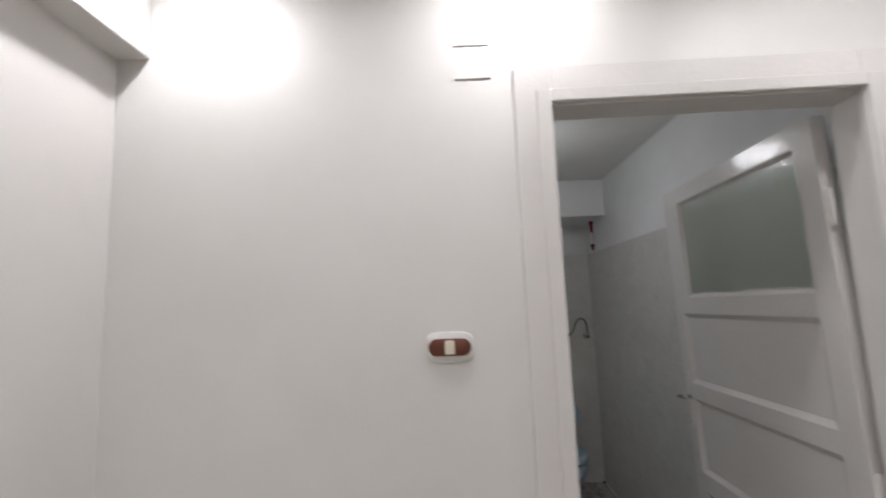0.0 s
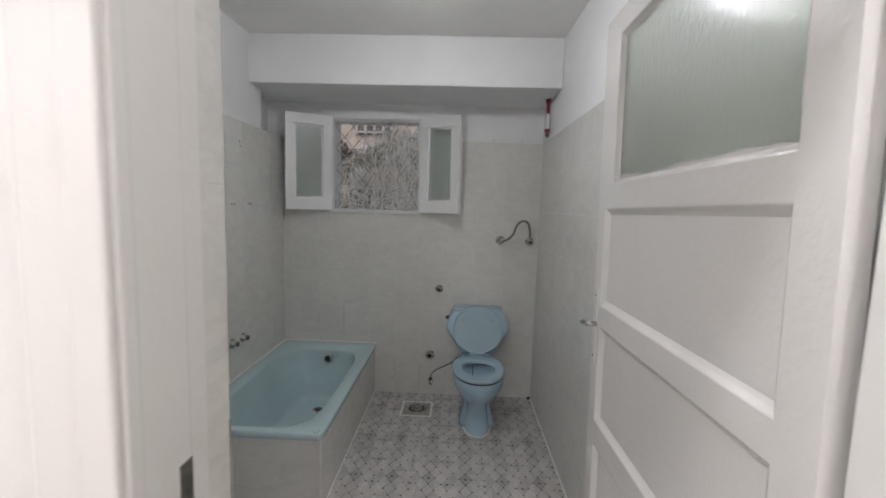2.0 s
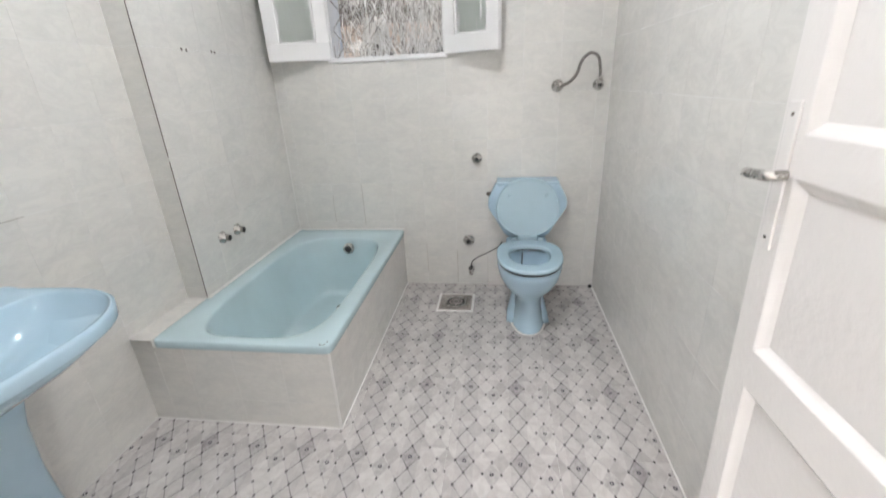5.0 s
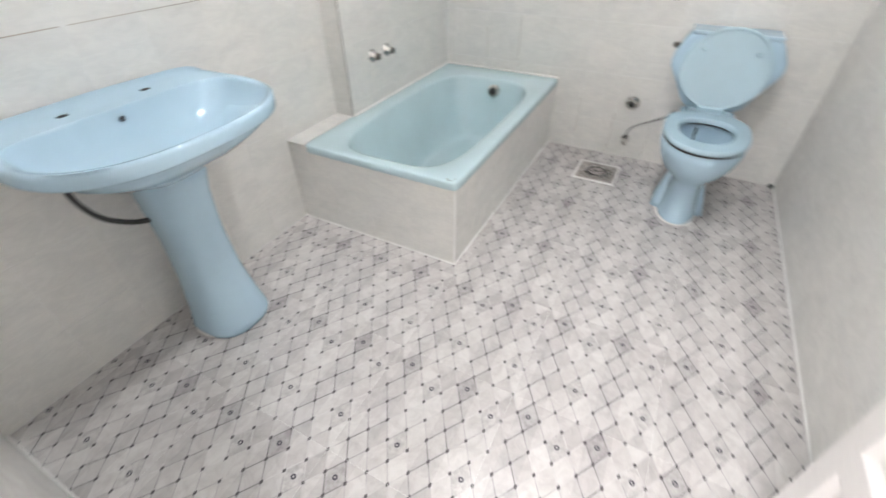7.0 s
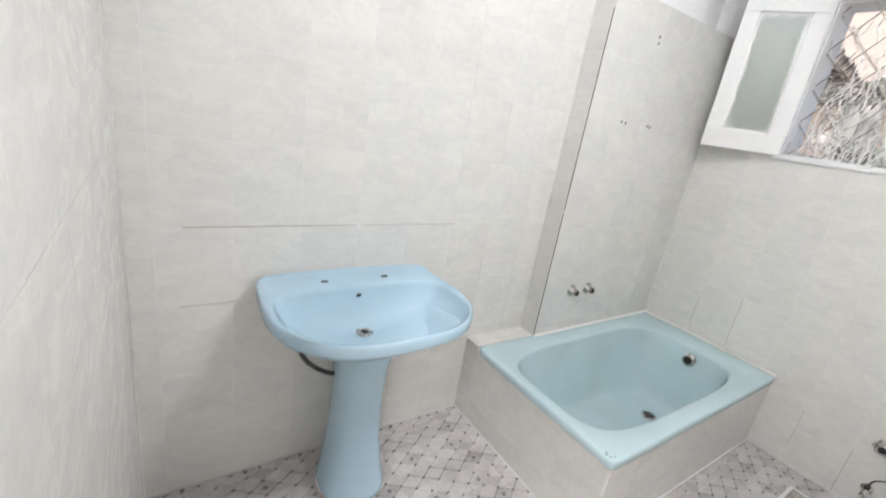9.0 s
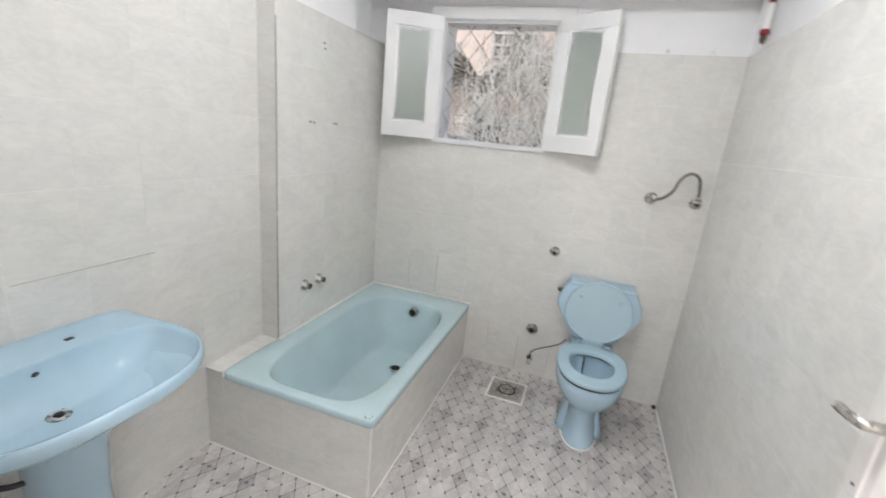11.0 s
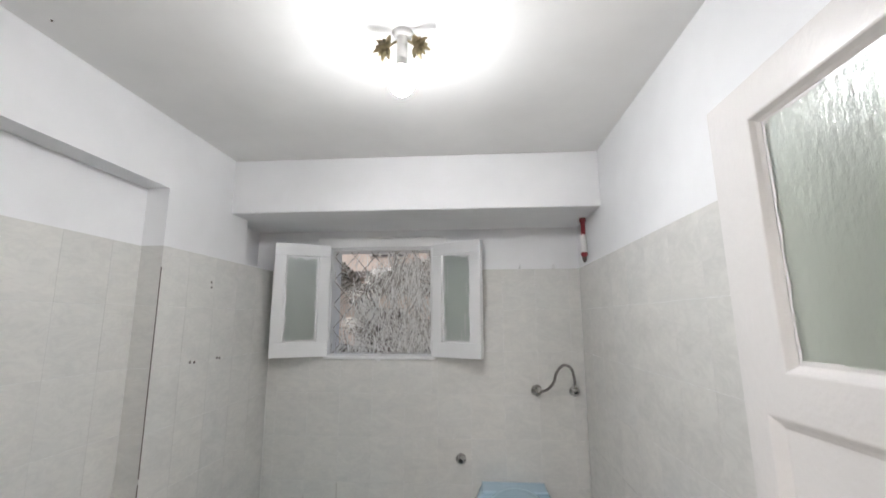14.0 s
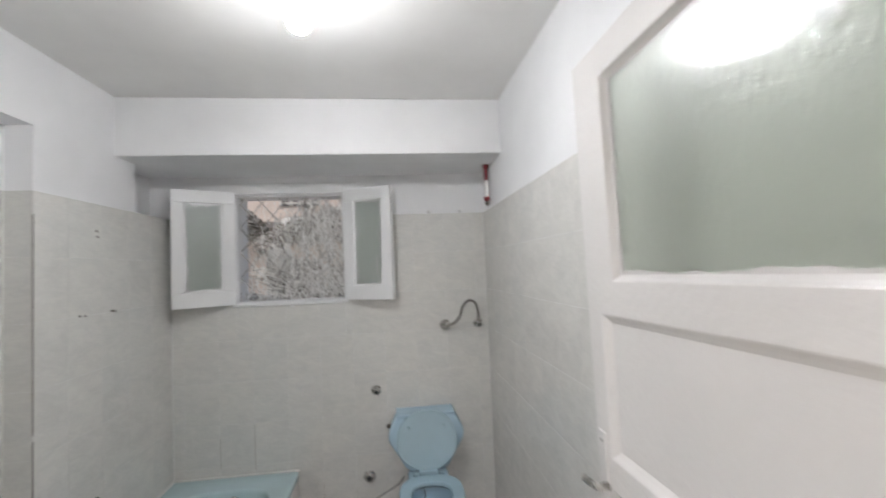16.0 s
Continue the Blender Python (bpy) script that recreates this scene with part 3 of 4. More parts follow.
# ---------------------------------------------------------------- bathroom light
def bulb_lamp():
    b = thing("bulb_lamp", -0.846, -1.485, H, "bare lit bulb in an ornate leafy brass ceiling rose", "lamp")
    part("holder", lathe([(0.0155, -0.045), (0.0165, -0.043), (0.0165, -0.02), (0.020, -0.012), (0.020, 0.0)]), WHITE_PLASTIC, b)
    part("socket", lathe([(0.0155, -0.044), (0.0175, -0.048), (0.0175, -0.085), (0.0155, -0.088)], 24), WHITE_PLASTIC, b, "white lamp socket")
    part("bulb_body", lathe([(0.0145, -0.087), (0.0155, -0.095), (0.019, -0.108), (0.024, -0.118)], 32), WHITE_PLASTIC, b, "white plastic bulb body")
    part("bulb_shoulder", lathe([(0.024, -0.1185), (0.030, -0.130), (0.0355, -0.1445), (0.0378, -0.1535), (0.0385, -0.161), (0.0375, -0.169)], 32), BULB_SHOULDER, b, "dimly glowing frosted shoulder of the bulb")
    part("bulb", lathe([(0.0374, -0.1695), (0.0365, -0.174), (0.0305, -0.187), (0.020, -0.1965), (0.004, -0.200)], 32), BULB, b, "lit frosted bulb globe")
    for side in (-1, 1):
        part("arm", tube([(side * 0.012, 0, -0.026), (side * 0.028, -0.006, -0.038), (side * 0.042, -0.012, -0.056)], 0.004, 8, 4), BRASS, b)
        for k in range(8):
            a = radians(-100 + 200 * k / 7)
            ln = 0.046 if k % 2 else 0.037
            ux, uz = side * math.cos(a), math.sin(a)
            c = Vector((side * 0.044, -0.012, -0.058))
            bm = bmesh.new()
            spine = [(0.0, 0.0060, 0.0), (0.40, 0.0095, -0.006), (0.72, 0.0070, -0.005), (1.0, 0.0012, 0.004)]
            prev = None
            for f, w, curl in spine:
                mid = c + Vector((ux * ln * f, curl - 0.004, uz * ln * f))
                cur = [bm.verts.new(mid + Vector((-uz * w, 0.003, ux * w))), bm.verts.new(mid + Vector((0, -0.002, 0))), bm.verts.new(mid + Vector((uz * w, 0.003, -ux * w)))]
                if prev:
                    for j in range(2):
                        bm.faces.new((prev[j], prev[j + 1], cur[j + 1], cur[j]))
                prev = cur
            bmesh.ops.solidify(bm, geom=list(bm.faces), thickness=0.002)
            part("leaf", bm, BRASS, b)
    part("rose", lathe([(0.0, -0.016), (0.022, -0.018), (0.028, -0.012), (0.032, 0.0)]), WHITE_PLASTIC, b, "white ceiling rose")


bulb_lamp()


# ---------------------------------------------------------------- basin
def basin():
    N = 64
    b = thing("washbasin", XN, -1.943, 0.004, "pale blue ceramic pedestal washbasin without taps, against the tiled wall", "washbasin", -90)
    out = outline(N, 0, 0.20, 0.330, 0.297, 0.197, 2.6, 14.0)
    out = [(x * (1 - 0.06 * max(0.0, (0.20 - y) / 0.197) ** 2), y) for x, y in out]
    inn = outline(N, 0, 0.275, 0.298, 0.201, 0.146, 2.8, 5.0)
    c = (0, 0.22)
    ci = (0, 0.27)
    rings = [lifted(out, 0.600, 0.30, c), lifted(out, 0.640, 0.50, c), lifted(out, 0.688, 0.72, c), lifted(out, 0.716, 0.86, c), lifted(out, 0.727, 0.955, c),
             lifted(out, 0.732, 0.990, c), lifted(out, 0.737, 1.0, c), lifted(out, 0.760, 1.0, c), lifted(out, 0.768, 0.993, c), lifted(out, 0.771, 0.978, c), lifted(out, 0.771, 0.955, c),
             lifted(inn, 0.770, 1.030, ci), lifted(inn, 0.7685, 1.015, ci), lifted(inn, 0.762, 1.0, ci), lifted(inn, 0.748, 0.982, ci), lifted(inn, 0.70, 0.87, ci), lifted(inn, 0.665, 0.68, ci),
             lifted(inn, 0.648, 0.42, (0.006, 0.250)), lifted(inn, 0.643, 0.16, (0.012, 0.225)), lifted(inn, 0.642, 0.05, (0.014, 0.219))]
    for r in rings[7:10]:
        for k, (x, y, z) in enumerate(r):
            if y < 0.06:
                r[k] = (x, y, z + 0.020 * (1 - max(y, 0.0) / 0.06) ** 0.7 * (0.55 + 0.45 * math.cos(x * 4.5)))
    bowl = part("bowl", ring_loft(rings), BLUE, b)
    ped = []
    for z, ax, ay, cy in ((0.0, 0.118, 0.125, 0.195), (0.015, 0.120, 0.127, 0.195), (0.03, 0.116, 0.122, 0.195), (0.10, 0.104, 0.112, 0.19), (0.22, 0.090, 0.098, 0.185),
                          (0.38, 0.084, 0.092, 0.185), (0.52, 0.090, 0.098, 0.19), (0.58, 0.096, 0.105, 0.20), (0.625, 0.10, 0.105, 0.205)):
        ped.append([(x, y, z) for x, y in outline(40, 0, cy, ax, ay, ay * 0.8, 2.4, 3.5)])
    part("pedestal", ring_loft(ped), BLUE, b)
    seal = lathe([(0.122, 0.0), (0.126, 0.004), (0.121, 0.010)], 40)
    bmesh.ops.translate(seal, vec=(0, 0.19, 0), verts=seal.verts)
    part("floor_seal", seal, SILICONE, b, "white cement bead round the foot")
    for x in (-0.112, 0.108):
        bm = boxes(((x - 0.011, 0.062, 0.766), (x + 0.011, 0.077, 0.7725)), bev=0.0008)
        part("tap_hole", bm, HOLE, b, "dark square tap hole")
    o = lathe([(0.0085, 0.0), (0.0085, 0.003)], 16, "y")
    bmesh.ops.rotate(o, cent=(0, 0, 0), matrix=Matrix.Rotation(radians(-25), 3, "X"), verts=o.verts)
    bmesh.ops.translate(o, vec=(0.012, 0.1415, 0.744), verts=o.verts)
    part("overflow", o, HOLE, b, "dark overflow hole")
    o = lathe([(0.026, 0.642), (0.028, 0.646), (0.024, 0.649), (0.012, 0.647)], 24)
    bmesh.ops.translate(o, vec=(0.014, 0.219, 0), verts=o.verts)
    part("drain", o, CHROME, b, "dull metal drain ring")
    o = lathe([(0.012, 0.6475), (0.012, 0.6495)], 16)
    bmesh.ops.translate(o, vec=(0.014, 0.219, 0), verts=o.verts)
    part("drain_hole", o, HOLE, b)
    part("waste_hose", tube([(0.205, 0.10, 0.645), (0.200, 0.115, 0.575), (0.175, 0.14, 0.52), (0.12, 0.165, 0.482), (0.06, 0.175, 0.465)], 0.0078), RUBBER, b, "dark flexible waste hose")
    part("hose_nut", boxes(((0.193, 0.09, 0.630), (0.217, 0.114, 0.660)), bev=0.004), CHROME, b)
    part("supply_hose", tube([(-0.085, 0.15, 0.50), (-0.112, 0.13, 0.55), (-0.115, 0.11, 0.60), (-0.115, 0.10, 0.66)], 0.008), RUBBER, b)


basin()


# ---------------------------------------------------------------- bathtub
TX0, TX1, TY0, TY1, TZ = -1.942, -1.212, -1.326, -0.004, 0.392


def bathtub():
    N = 72
    t = thing("bathtub", (TX0 + TX1) / 2, (TY0 + TY1) / 2, 0.0, "pale blue enamel bathtub built in behind grey tiles", "bathtub")
    hx, hy = (TX1 - TX0) / 2, (TY1 - TY0) / 2
    out = outline(N, 0, 0, hx, hy, hy, 40, 40)
    inn = outline(N, 0.012, -0.055, 0.275, 0.55, 0.545, 4.2, 4.4)
    bot = outline(N, 0.03, -0.02, 0.185, 0.42, 0.36, 4.5, 3.2)

    def between(z, f):
        return [(a[0] + (b[0] - a[0]) * f, a[1] + (b[1] - a[1]) * f, z) for a, b in zip(inn, bot)]

    rings = [lifted(out, TZ - 0.034, 0.995), lifted(out, TZ - 0.030, 1.0), lifted(out, TZ - 0.006, 1.0), lifted(out, TZ - 0.001, 0.994), lifted(out, TZ, 0.988),
             lifted(inn, TZ - 0.002, 1.03, (0.012, -0.055)), lifted(inn, TZ - 0.006, 1.01, (0.012, -0.055)), between(TZ - 0.018, 0.0), between(TZ - 0.05, 0.06), between(0.22, 0.38), between(0.12, 0.68),
             between(0.075, 0.86), between(0.055, 1.0), lifted(bot, 0.05, 0.9, (0.03, -0.02)), lifted(bot, 0.046, 0.4, (0.03, -0.02)), lifted(bot, 0.045, 0.1, (0.03, -0.02))]
    part("tub_shell", ring_loft(rings, cap_first=False), BLUE_TUB, t)
    cx, cy = -(TX0 + TX1) / 2, -(TY0 + TY1) / 2
    for name, pro, at, axis, m, lab in (
            ("overflow", [(0.031, 0.020), (0.034, 0.0), (0.032, -0.008), (0.022, -0.010)], (-1.53 + cx, -0.208 + cy, 0.335), "y", CHROME, "dull metal overflow rosette"),
            ("overflow_hole", [(0.021, -0.012), (0.021, -0.007)], (-1.53 + cx, -0.208 + cy, 0.335), "y", HOLE, ""),
            ("drain", [(0.034, 0.0), (0.036, 0.005), (0.028, 0.008)], (-1.527 + cx, -0.440 + cy, 0.0485), "z", CHROME, "dull metal drain ring"),
            ("drain_hole", [(0.027, 0.006), (0.027, 0.010)], (-1.527 + cx, -0.440 + cy, 0.0485), "z", HOLE, "")):
        o = lathe(pro, 24, axis)
        bmesh.ops.translate(o, vec=at, verts=o.verts)
        part(name, o, m, t, lab)
    rng = random.Random(4)
    for k in range(5):
        o = lathe([(0.003, 0.0), (0.002, 0.0012)], 6)
        bmesh.ops.translate(o, vec=(TX1 + cx - 0.03 + rng.uniform(-0.02, 0.01), TY0 + cy + 0.02 + rng.uniform(-0.01, 0.02), TZ), verts=o.verts)
        part("chip", o, IRON, t, "small dark enamel chip")


def tub_taps():
    first = None
    for y in (-0.782, -0.660):
        if first is None:
            first = thing("wall_valve", XL, y, 0.618, "chrome wall rosette with an open pipe end above the bathtub", "valve", group="bathtub pipe outlets")
            part("rosette", lathe([(0.030, 0.0), (0.031, 0.004), (0.024, 0.012), (0.016, 0.018), (0.016, 0.035)], 24, "x"), CHROME, first)
            part("socket", lathe([(0.0165, 0.026), (0.0175, 0.029), (0.0175, 0.038), (0.016, 0.040)], 8, "x"), WORN_METAL, first)
            part("bore", lathe([(0.0135, 0.036), (0.0135, 0.0415)], 12, "x"), HOLE, first, "dark open pipe end")
        else:
            copy_thing(first, pose(XL, y, 0.618))


bathtub()
tub_taps()


# ---------------------------------------------------------------- toilet
def toilet():
    """Local frame: back at y = 0 on the window wall, +y towards the room."""
    N = 56
    t = thing("toilet", -0.438, -0.006, 0.0, "pale blue ceramic toilet with its lid up, below the window wall", "toilet", 180)
    t.scale = (1.0, 1.0, 0.958)
    pan = []
    for z, ax, fr, bk, cy in ((0.0, 0.092, 0.215, 0.16, 0.38), (0.012, 0.094, 0.217, 0.16, 0.38), (0.03, 0.087, 0.205, 0.16, 0.38), (0.10, 0.074, 0.175, 0.16, 0.39),
                              (0.17, 0.072, 0.165, 0.17, 0.39), (0.215, 0.092, 0.18, 0.18, 0.40), (0.26, 0.138, 0.215, 0.19, 0.41), (0.31, 0.160, 0.242, 0.20, 0.415),
                              (0.355, 0.171, 0.254, 0.20, 0.415), (0.384, 0.171, 0.254, 0.20, 0.415), (0.392, 0.164, 0.246, 0.195, 0.415)):
        pan.append([(x, y, z) for x, y in outline(N, 0, cy, ax, fr, bk, 2.2, 3.2)])
    for z, ax, fr, bk, cy in ((0.390, 0.122, 0.20, 0.13, 0.42), (0.37, 0.118, 0.195, 0.125, 0.42), (0.29, 0.095, 0.15, 0.10, 0.41), (0.22, 0.055, 0.08, 0.06, 0.38), (0.20, 0.02, 0.03, 0.02, 0.37)):
        pan.append([(x, y, z) for x, y in outline(N, 0, cy, ax, fr, bk, 2.2, 2.4)])
    part("pan", ring_loft(pan), BLUE, t)
    for s in (-1, 1):
        fin = ring_loft([[(s * 0.055, 0.24, 0), (s * 0.118, 0.25, 0), (s * 0.118, 0.46, 0), (s * 0.06, 0.50, 0)],
                         [(s * 0.055, 0.24, 0.03), (s * 0.112, 0.25, 0.03), (s * 0.112, 0.45, 0.03), (s * 0.06, 0.49, 0.03)],
                         [(s * 0.055, 0.24, 0.15), (s * 0.088, 0.25, 0.15), (s * 0.082, 0.40, 0.15), (s * 0.055, 0.43, 0.15)],
                         [(s * 0.055, 0.24, 0.24), (s * 0.080, 0.25, 0.24), (s * 0.075, 0.36, 0.24), (s * 0.055, 0.40, 0.24)]])
        part("foot_flange", fin, BLUE, t)
        o = lathe([(0.011, 0.0), (0.010, 0.008), (0.004, 0.011)], 12)
        bmesh.ops.translate(o, vec=(s * 0.100, 0.42, 0.03), verts=o.verts)
        part("floor_bolt", o, IRON, t, "dark floor bolt")
    part("floor_seal", ring_loft([lifted(outline(40, 0, 0.375, 0.102, 0.226, 0.15, 2.4, 4), 0.0), lifted(outline(40, 0, 0.375, 0.097, 0.221, 0.15, 2.4, 4), 0.004)]), SILICONE, t, "white cement bead round the foot")
    part("water", ring_loft([lifted(outline(32, 0, 0.38, 0.055, 0.085, 0.06), 0.225), lifted(outline(32, 0, 0.38, 0.054, 0.084, 0.06), 0.227)]), mat("still_water", 0.03, 0, (0.16, 0.26, 0.32))[0], t, "still dark water")
    part("bowl_strip", boxes(((0.028, 0.30, 0.245), (0.034, 0.315, 0.372)), bev=0.002), RUBBER, t, "narrow dark upright strip in the bowl")
    so = outline(N, 0, 0.425, 0.174, 0.252, 0.190, 2.2, 2.8)
    si = outline(N, 0, 0.430, 0.106, 0.152, 0.108, 2.2, 2.4)
    bm = ring_loft([lifted(si, 0.403), lifted(so, 0.403, 0.98, (0, .425)), lifted(so, 0.408), lifted(so, 0.417), lifted(so, 0.4235, 0.985, (0, .425)), lifted(so, 0.4255, 0.965, (0, .425)), lifted(so, 0.4257, 0.95, (0, .425)), lifted(si, 0.4257, 1.12, (0, .43)), lifted(si, 0.4255, 1.09, (0, .43)), lifted(si, 0.4235, 1.05, (0, .43)), lifted(si, 0.420, 1.02, (0, .43)), lifted(si, 0.403)], False, False)
    # near-black ring stands in for the shade between seat and pan
    part("seat_gap_shade", ring_loft([lifted(so, 0.391, 0.955, (0, 0.425)), lifted(so, 0.4035, 0.96, (0, 0.425)), lifted(si, 0.4035, 1.06, (0, 0.43)), lifted(si, 0.393, 1.08, (0, 0.43)), lifted(so, 0.391, 0.955, (0, 0.425))], False, False), RUBBER, t, "dark ring standing in for the shade under the seat")
    part("seat", bm, BLUE_PLASTIC, t, "pale blue plastic seat ring, down")
    # lid stands up against the cistern
    lo = [(x * (1.0 if y > 0 else 1.0 - 0.55 * (y / 0.155) ** 2 * 0.6), y) for x, y in outline(N, 0, 0, 0.180, 0.196, 0.160, 2.15, 2.7)]
    lid = []
    for d, s in ((0.0, 0.2), (0.0, 0.6), (0.0, 0.92), (0.0, 0.94), (0.003, 0.985), (0.010, 1.0), (0.018, 1.0), (0.022, 0.985), (0.022, 0.955), (0.018, 0.93), (0.0175, 0.915), (0.0175, 0.5), (0.0175, 0.1)):
        lid.append([(x * s, 0.185 + d - 0.035 * ((y * s + 0.155) / 0.34), 0.592 + y * s) for x, y in lo])
    part("lid", ring_loft(lid), BLUE_PLASTIC, t, "pale blue plastic lid, raised")
    part("hinge_bar", boxes(((-0.055, 0.195, 0.405), (0.055, 0.222, 0.442)), bev=0.006), BLUE_PLASTIC, t)
    for s in (-1, 1):
        part("hinge", boxes(((s * 0.075 - 0.016, 0.196, 0.40), (s * 0.075 + 0.016, 0.225, 0.432)), bev=0.006), BLUE_PLASTIC, t)
        o = lathe([(0.009, 0.0), (0.007, 0.010), (0.002, 0.012)], 12, "y")
        bmesh.ops.translate(o, vec=(s * 0.105, 0.176, 0.685), verts=o.verts)
        part("lid_buffer", o, BLUE_PLASTIC, t)

    def tank_ring(y, s):
        half = [(0.10, 0.405), (0.130, 0.43), (0.186, 0.53), (0.222, 0.59), (0.227, 0.62), (0.222, 0.655), (0.194, 0.715), (0.176, 0.742)]
        pts = [(x, z) for x, z in half] + [(-x, z) for x, z in reversed(half)]
        return [(x * s, y, 0.575 + (z - 0.575) * s) for x, z in pts]

    part("cistern", ring_loft([tank_ring(0.0, 0.99), tank_ring(0.006, 1.0), tank_ring(0.135, 1.0), tank_ring(0.146, 0.975), tank_ring(0.149, 0.94)]), BLUE, t)
    part("cistern_lid", boxes(((-0.178, 0.0, 0.740), (0.178, 0.150, 0.758)), bev=0.008), BLUE, t)
    part("shelf", boxes(((-0.12, 0.10, 0.36), (0.12, 0.26, 0.40)), bev=0.015), BLUE, t)
    o = lathe([(0.010, 0.19), (0.013, 0.20), (0.013, 0.232), (0.008, 0.238)], 12, "x")
    bmesh.ops.translate(o, vec=(0, 0.08, 0.672), verts=o.verts)
    part("inlet", o, IRON, t, "dark inlet stub on the cistern side")


toilet()


# ---------------------------------------------------------------- pipe ends on the window wall
def pipe_end(name, x, z, r, label, category, depth=0.045, group=""):
    p = thing(name, x, YB, z, label, category, group=group)
    part("rosette", lathe([(r, 0.0), (r * 1.03, -0.004), (r * 0.8, -0.012), (r * 0.5, -0.018), (r * 0.5, -depth + 0.01)], 24, "y"), CHROME, p)
    part("socket", lathe([(r * 0.54, -depth + 0.014), (r * 0.58, -depth + 0.010), (r * 0.58, -depth), (r * 0.45, -depth - 0.002)], 8, "y"), CHROME, p)
    part("bore", lathe([(r * 0.42, -depth + 0.002), (r * 0.42, -depth - 0.0035)], 12, "y"), HOLE, p, "dark open pipe end")
    return p


pipe_end("pipe_outlet", -0.734, 0.842, 0.030, "chrome capped pipe outlet above the toilet", "pipe outlet")
pipe_end("pipe_outlet", -0.793, 0.318, 0.036, "large dull chrome pipe rosette beside the toilet", "pipe outlet", 0.030)
pipe_end("pipe_outlet", -0.284, 1.229, 0.032, "chrome pipe rosette holding a flexible hose", "pipe outlet", 0.050)
pipe_end("pipe_outlet", -0.066, 1.228, 0.030, "chrome pipe rosette under a hose end", "pipe outlet", 0.040)
hose = thing("flexible_hose", -0.284, -0.05, 1.229, "braided steel flexible hose arched over the tiles", "hose")
part("braid", tube([(0, 0, 0), (0.045, -0.025, 0.012), (0.085, -0.04, 0.055), (0.105, -0.045, 0.115), (0.145, -0.04, 0.152), (0.19, -0.03, 0.135), (0.208, -0.015, 0.075), (0.212, -0.002, 0.035)], 0.008, 12), BRAID, hose)
part("nut", boxes(((0.198, -0.016, 0.002), (0.228, 0.012, 0.040)), bev=0.005), CHROME, hose, "chrome hose nut")
part("nut", boxes(((-0.012, -0.016, -0.012), (0.016, 0.010, 0.012)), bev=0.005), CHROME, hose, "chrome hose nut")
stop = thing("angle_valve", -0.778, YB, 0.115, "small chrome angle valve near the floor", "valve")
part("rosette", lathe([(0.022, 0.0), (0.022, -0.004), (0.010, -0.010), (0.010, -0.045)], 20, "y"), CHROME, stop)
part("body", boxes(((-0.012, -0.065, -0.020), (0.012, -0.035, 0.022)), bev=0.005), CHROME, stop)
part("cap", boxes(((-0.010, -0.062, 0.020), (0.010, -0.040, 0.034)), bev=0.004), HOLE, stop, "dark valve cap")
wire = thing("supply_tube", -0.778, -0.05, 0.145, "thin dark supply tube hanging towards the toilet", "tube")
part("tube", tube([(0, 0, 0), (0.01, -0.02, 0.05), (0.05, -0.05, 0.095), (0.11, -0.06, 0.13), (0.17, -0.06, 0.165), (0.20, -0.05, 0.20)], 0.0035, 8), RUBBER, wire)

# plugged screw holes in the tiles and small hooks over them
for y, z in ((-0.64, 1.825), (-0.635, 1.80), (-0.745, 1.452), (-0.715, 1.45), (-0.542, 1.454), (-0.52, 1.452)):
    mark = thing("wall_plug", XL, y, z, "small dark screw hole in the grey tile", "screw hole", group="screw holes in the tiles")
    part("plug", lathe([(0.006, 0.0), (0.006, 0.0015), (0.003, 0.002)], 10, "x"), IRON, mark)
for x in (-0.36, -0.155):
    nail = thing("wall_hook", x, YB, 1.962, "small painted wall hook above the tiles", "hook", group="hooks above the tiles")
    part("hook", tube([(0, 0, 0), (0, -0.02, 0), (0, -0.026, 0.006), (0, -0.026, 0.016)], 0.0035, 8, 3), SASH_PAINT, nail)
    part("plate", lathe([(0.011, 0.0), (0.010, -0.003)], 12, "y"), SASH_PAINT, nail)

nail = thing("wall_nail", XN, -1.935, 1.722, "small bent nail in the grey tiles above the washbasin", "nail")
part("shank", tube([(-0.002, 0, 0), (0.018, 0.001, 0.002), (0.026, 0.002, 0.010)], 0.0025, 8, 3), IRON, nail)
part("filler", lathe([(0.009, 0.0), (0.007, 0.002)], 12, "x"), SILICONE, nail, "white filler round the nail")
cap = thing("floor_plug", -0.016, -0.018, 0.0, "small dark rubber plug in the floor corner", "plug")
part("rim", lathe([(0.012, 0.0), (0.012, 0.012), (0.008, 0.016)], 14), HOLE, cap)
socket = thing("wall_socket", -1.232, YF, 1.494, "brown oval switch plate with ivory rocker beside the doorway", "switch", 180)
plate = [(0.030 * math.copysign(1, math.cos(a)) + 0.024 * math.cos(a), 0.026 * math.sin(a)) for a in (2 * math.pi * (k + 0.5) / 32 for k in range(32))]
part("plate", ring_loft([[(x, 0.0, z) for x, z in plate], [(x, -0.008, z) for x, z in plate], [(x * 0.95, -0.011, z * 0.93) for x, z in plate]]), BROWN, socket)
part("rocker", boxes(((-0.020, -0.016, -0.017), (0.020, -0.010, 0.017)), bev=0.003), IVORY, socket, "ivory rocker")

for x, y in ((-0.879, -1.724), (-1.851, -1.619)):
    pin = thing("ceiling_nail", x, y, H, "small rusty nail head in the painted ceiling", "nail", group="nails in the ceiling")
    part("head", lathe([(0.0035, 0.0), (0.0035, -0.002), (0.002, -0.004)], 10), IRON, pin)

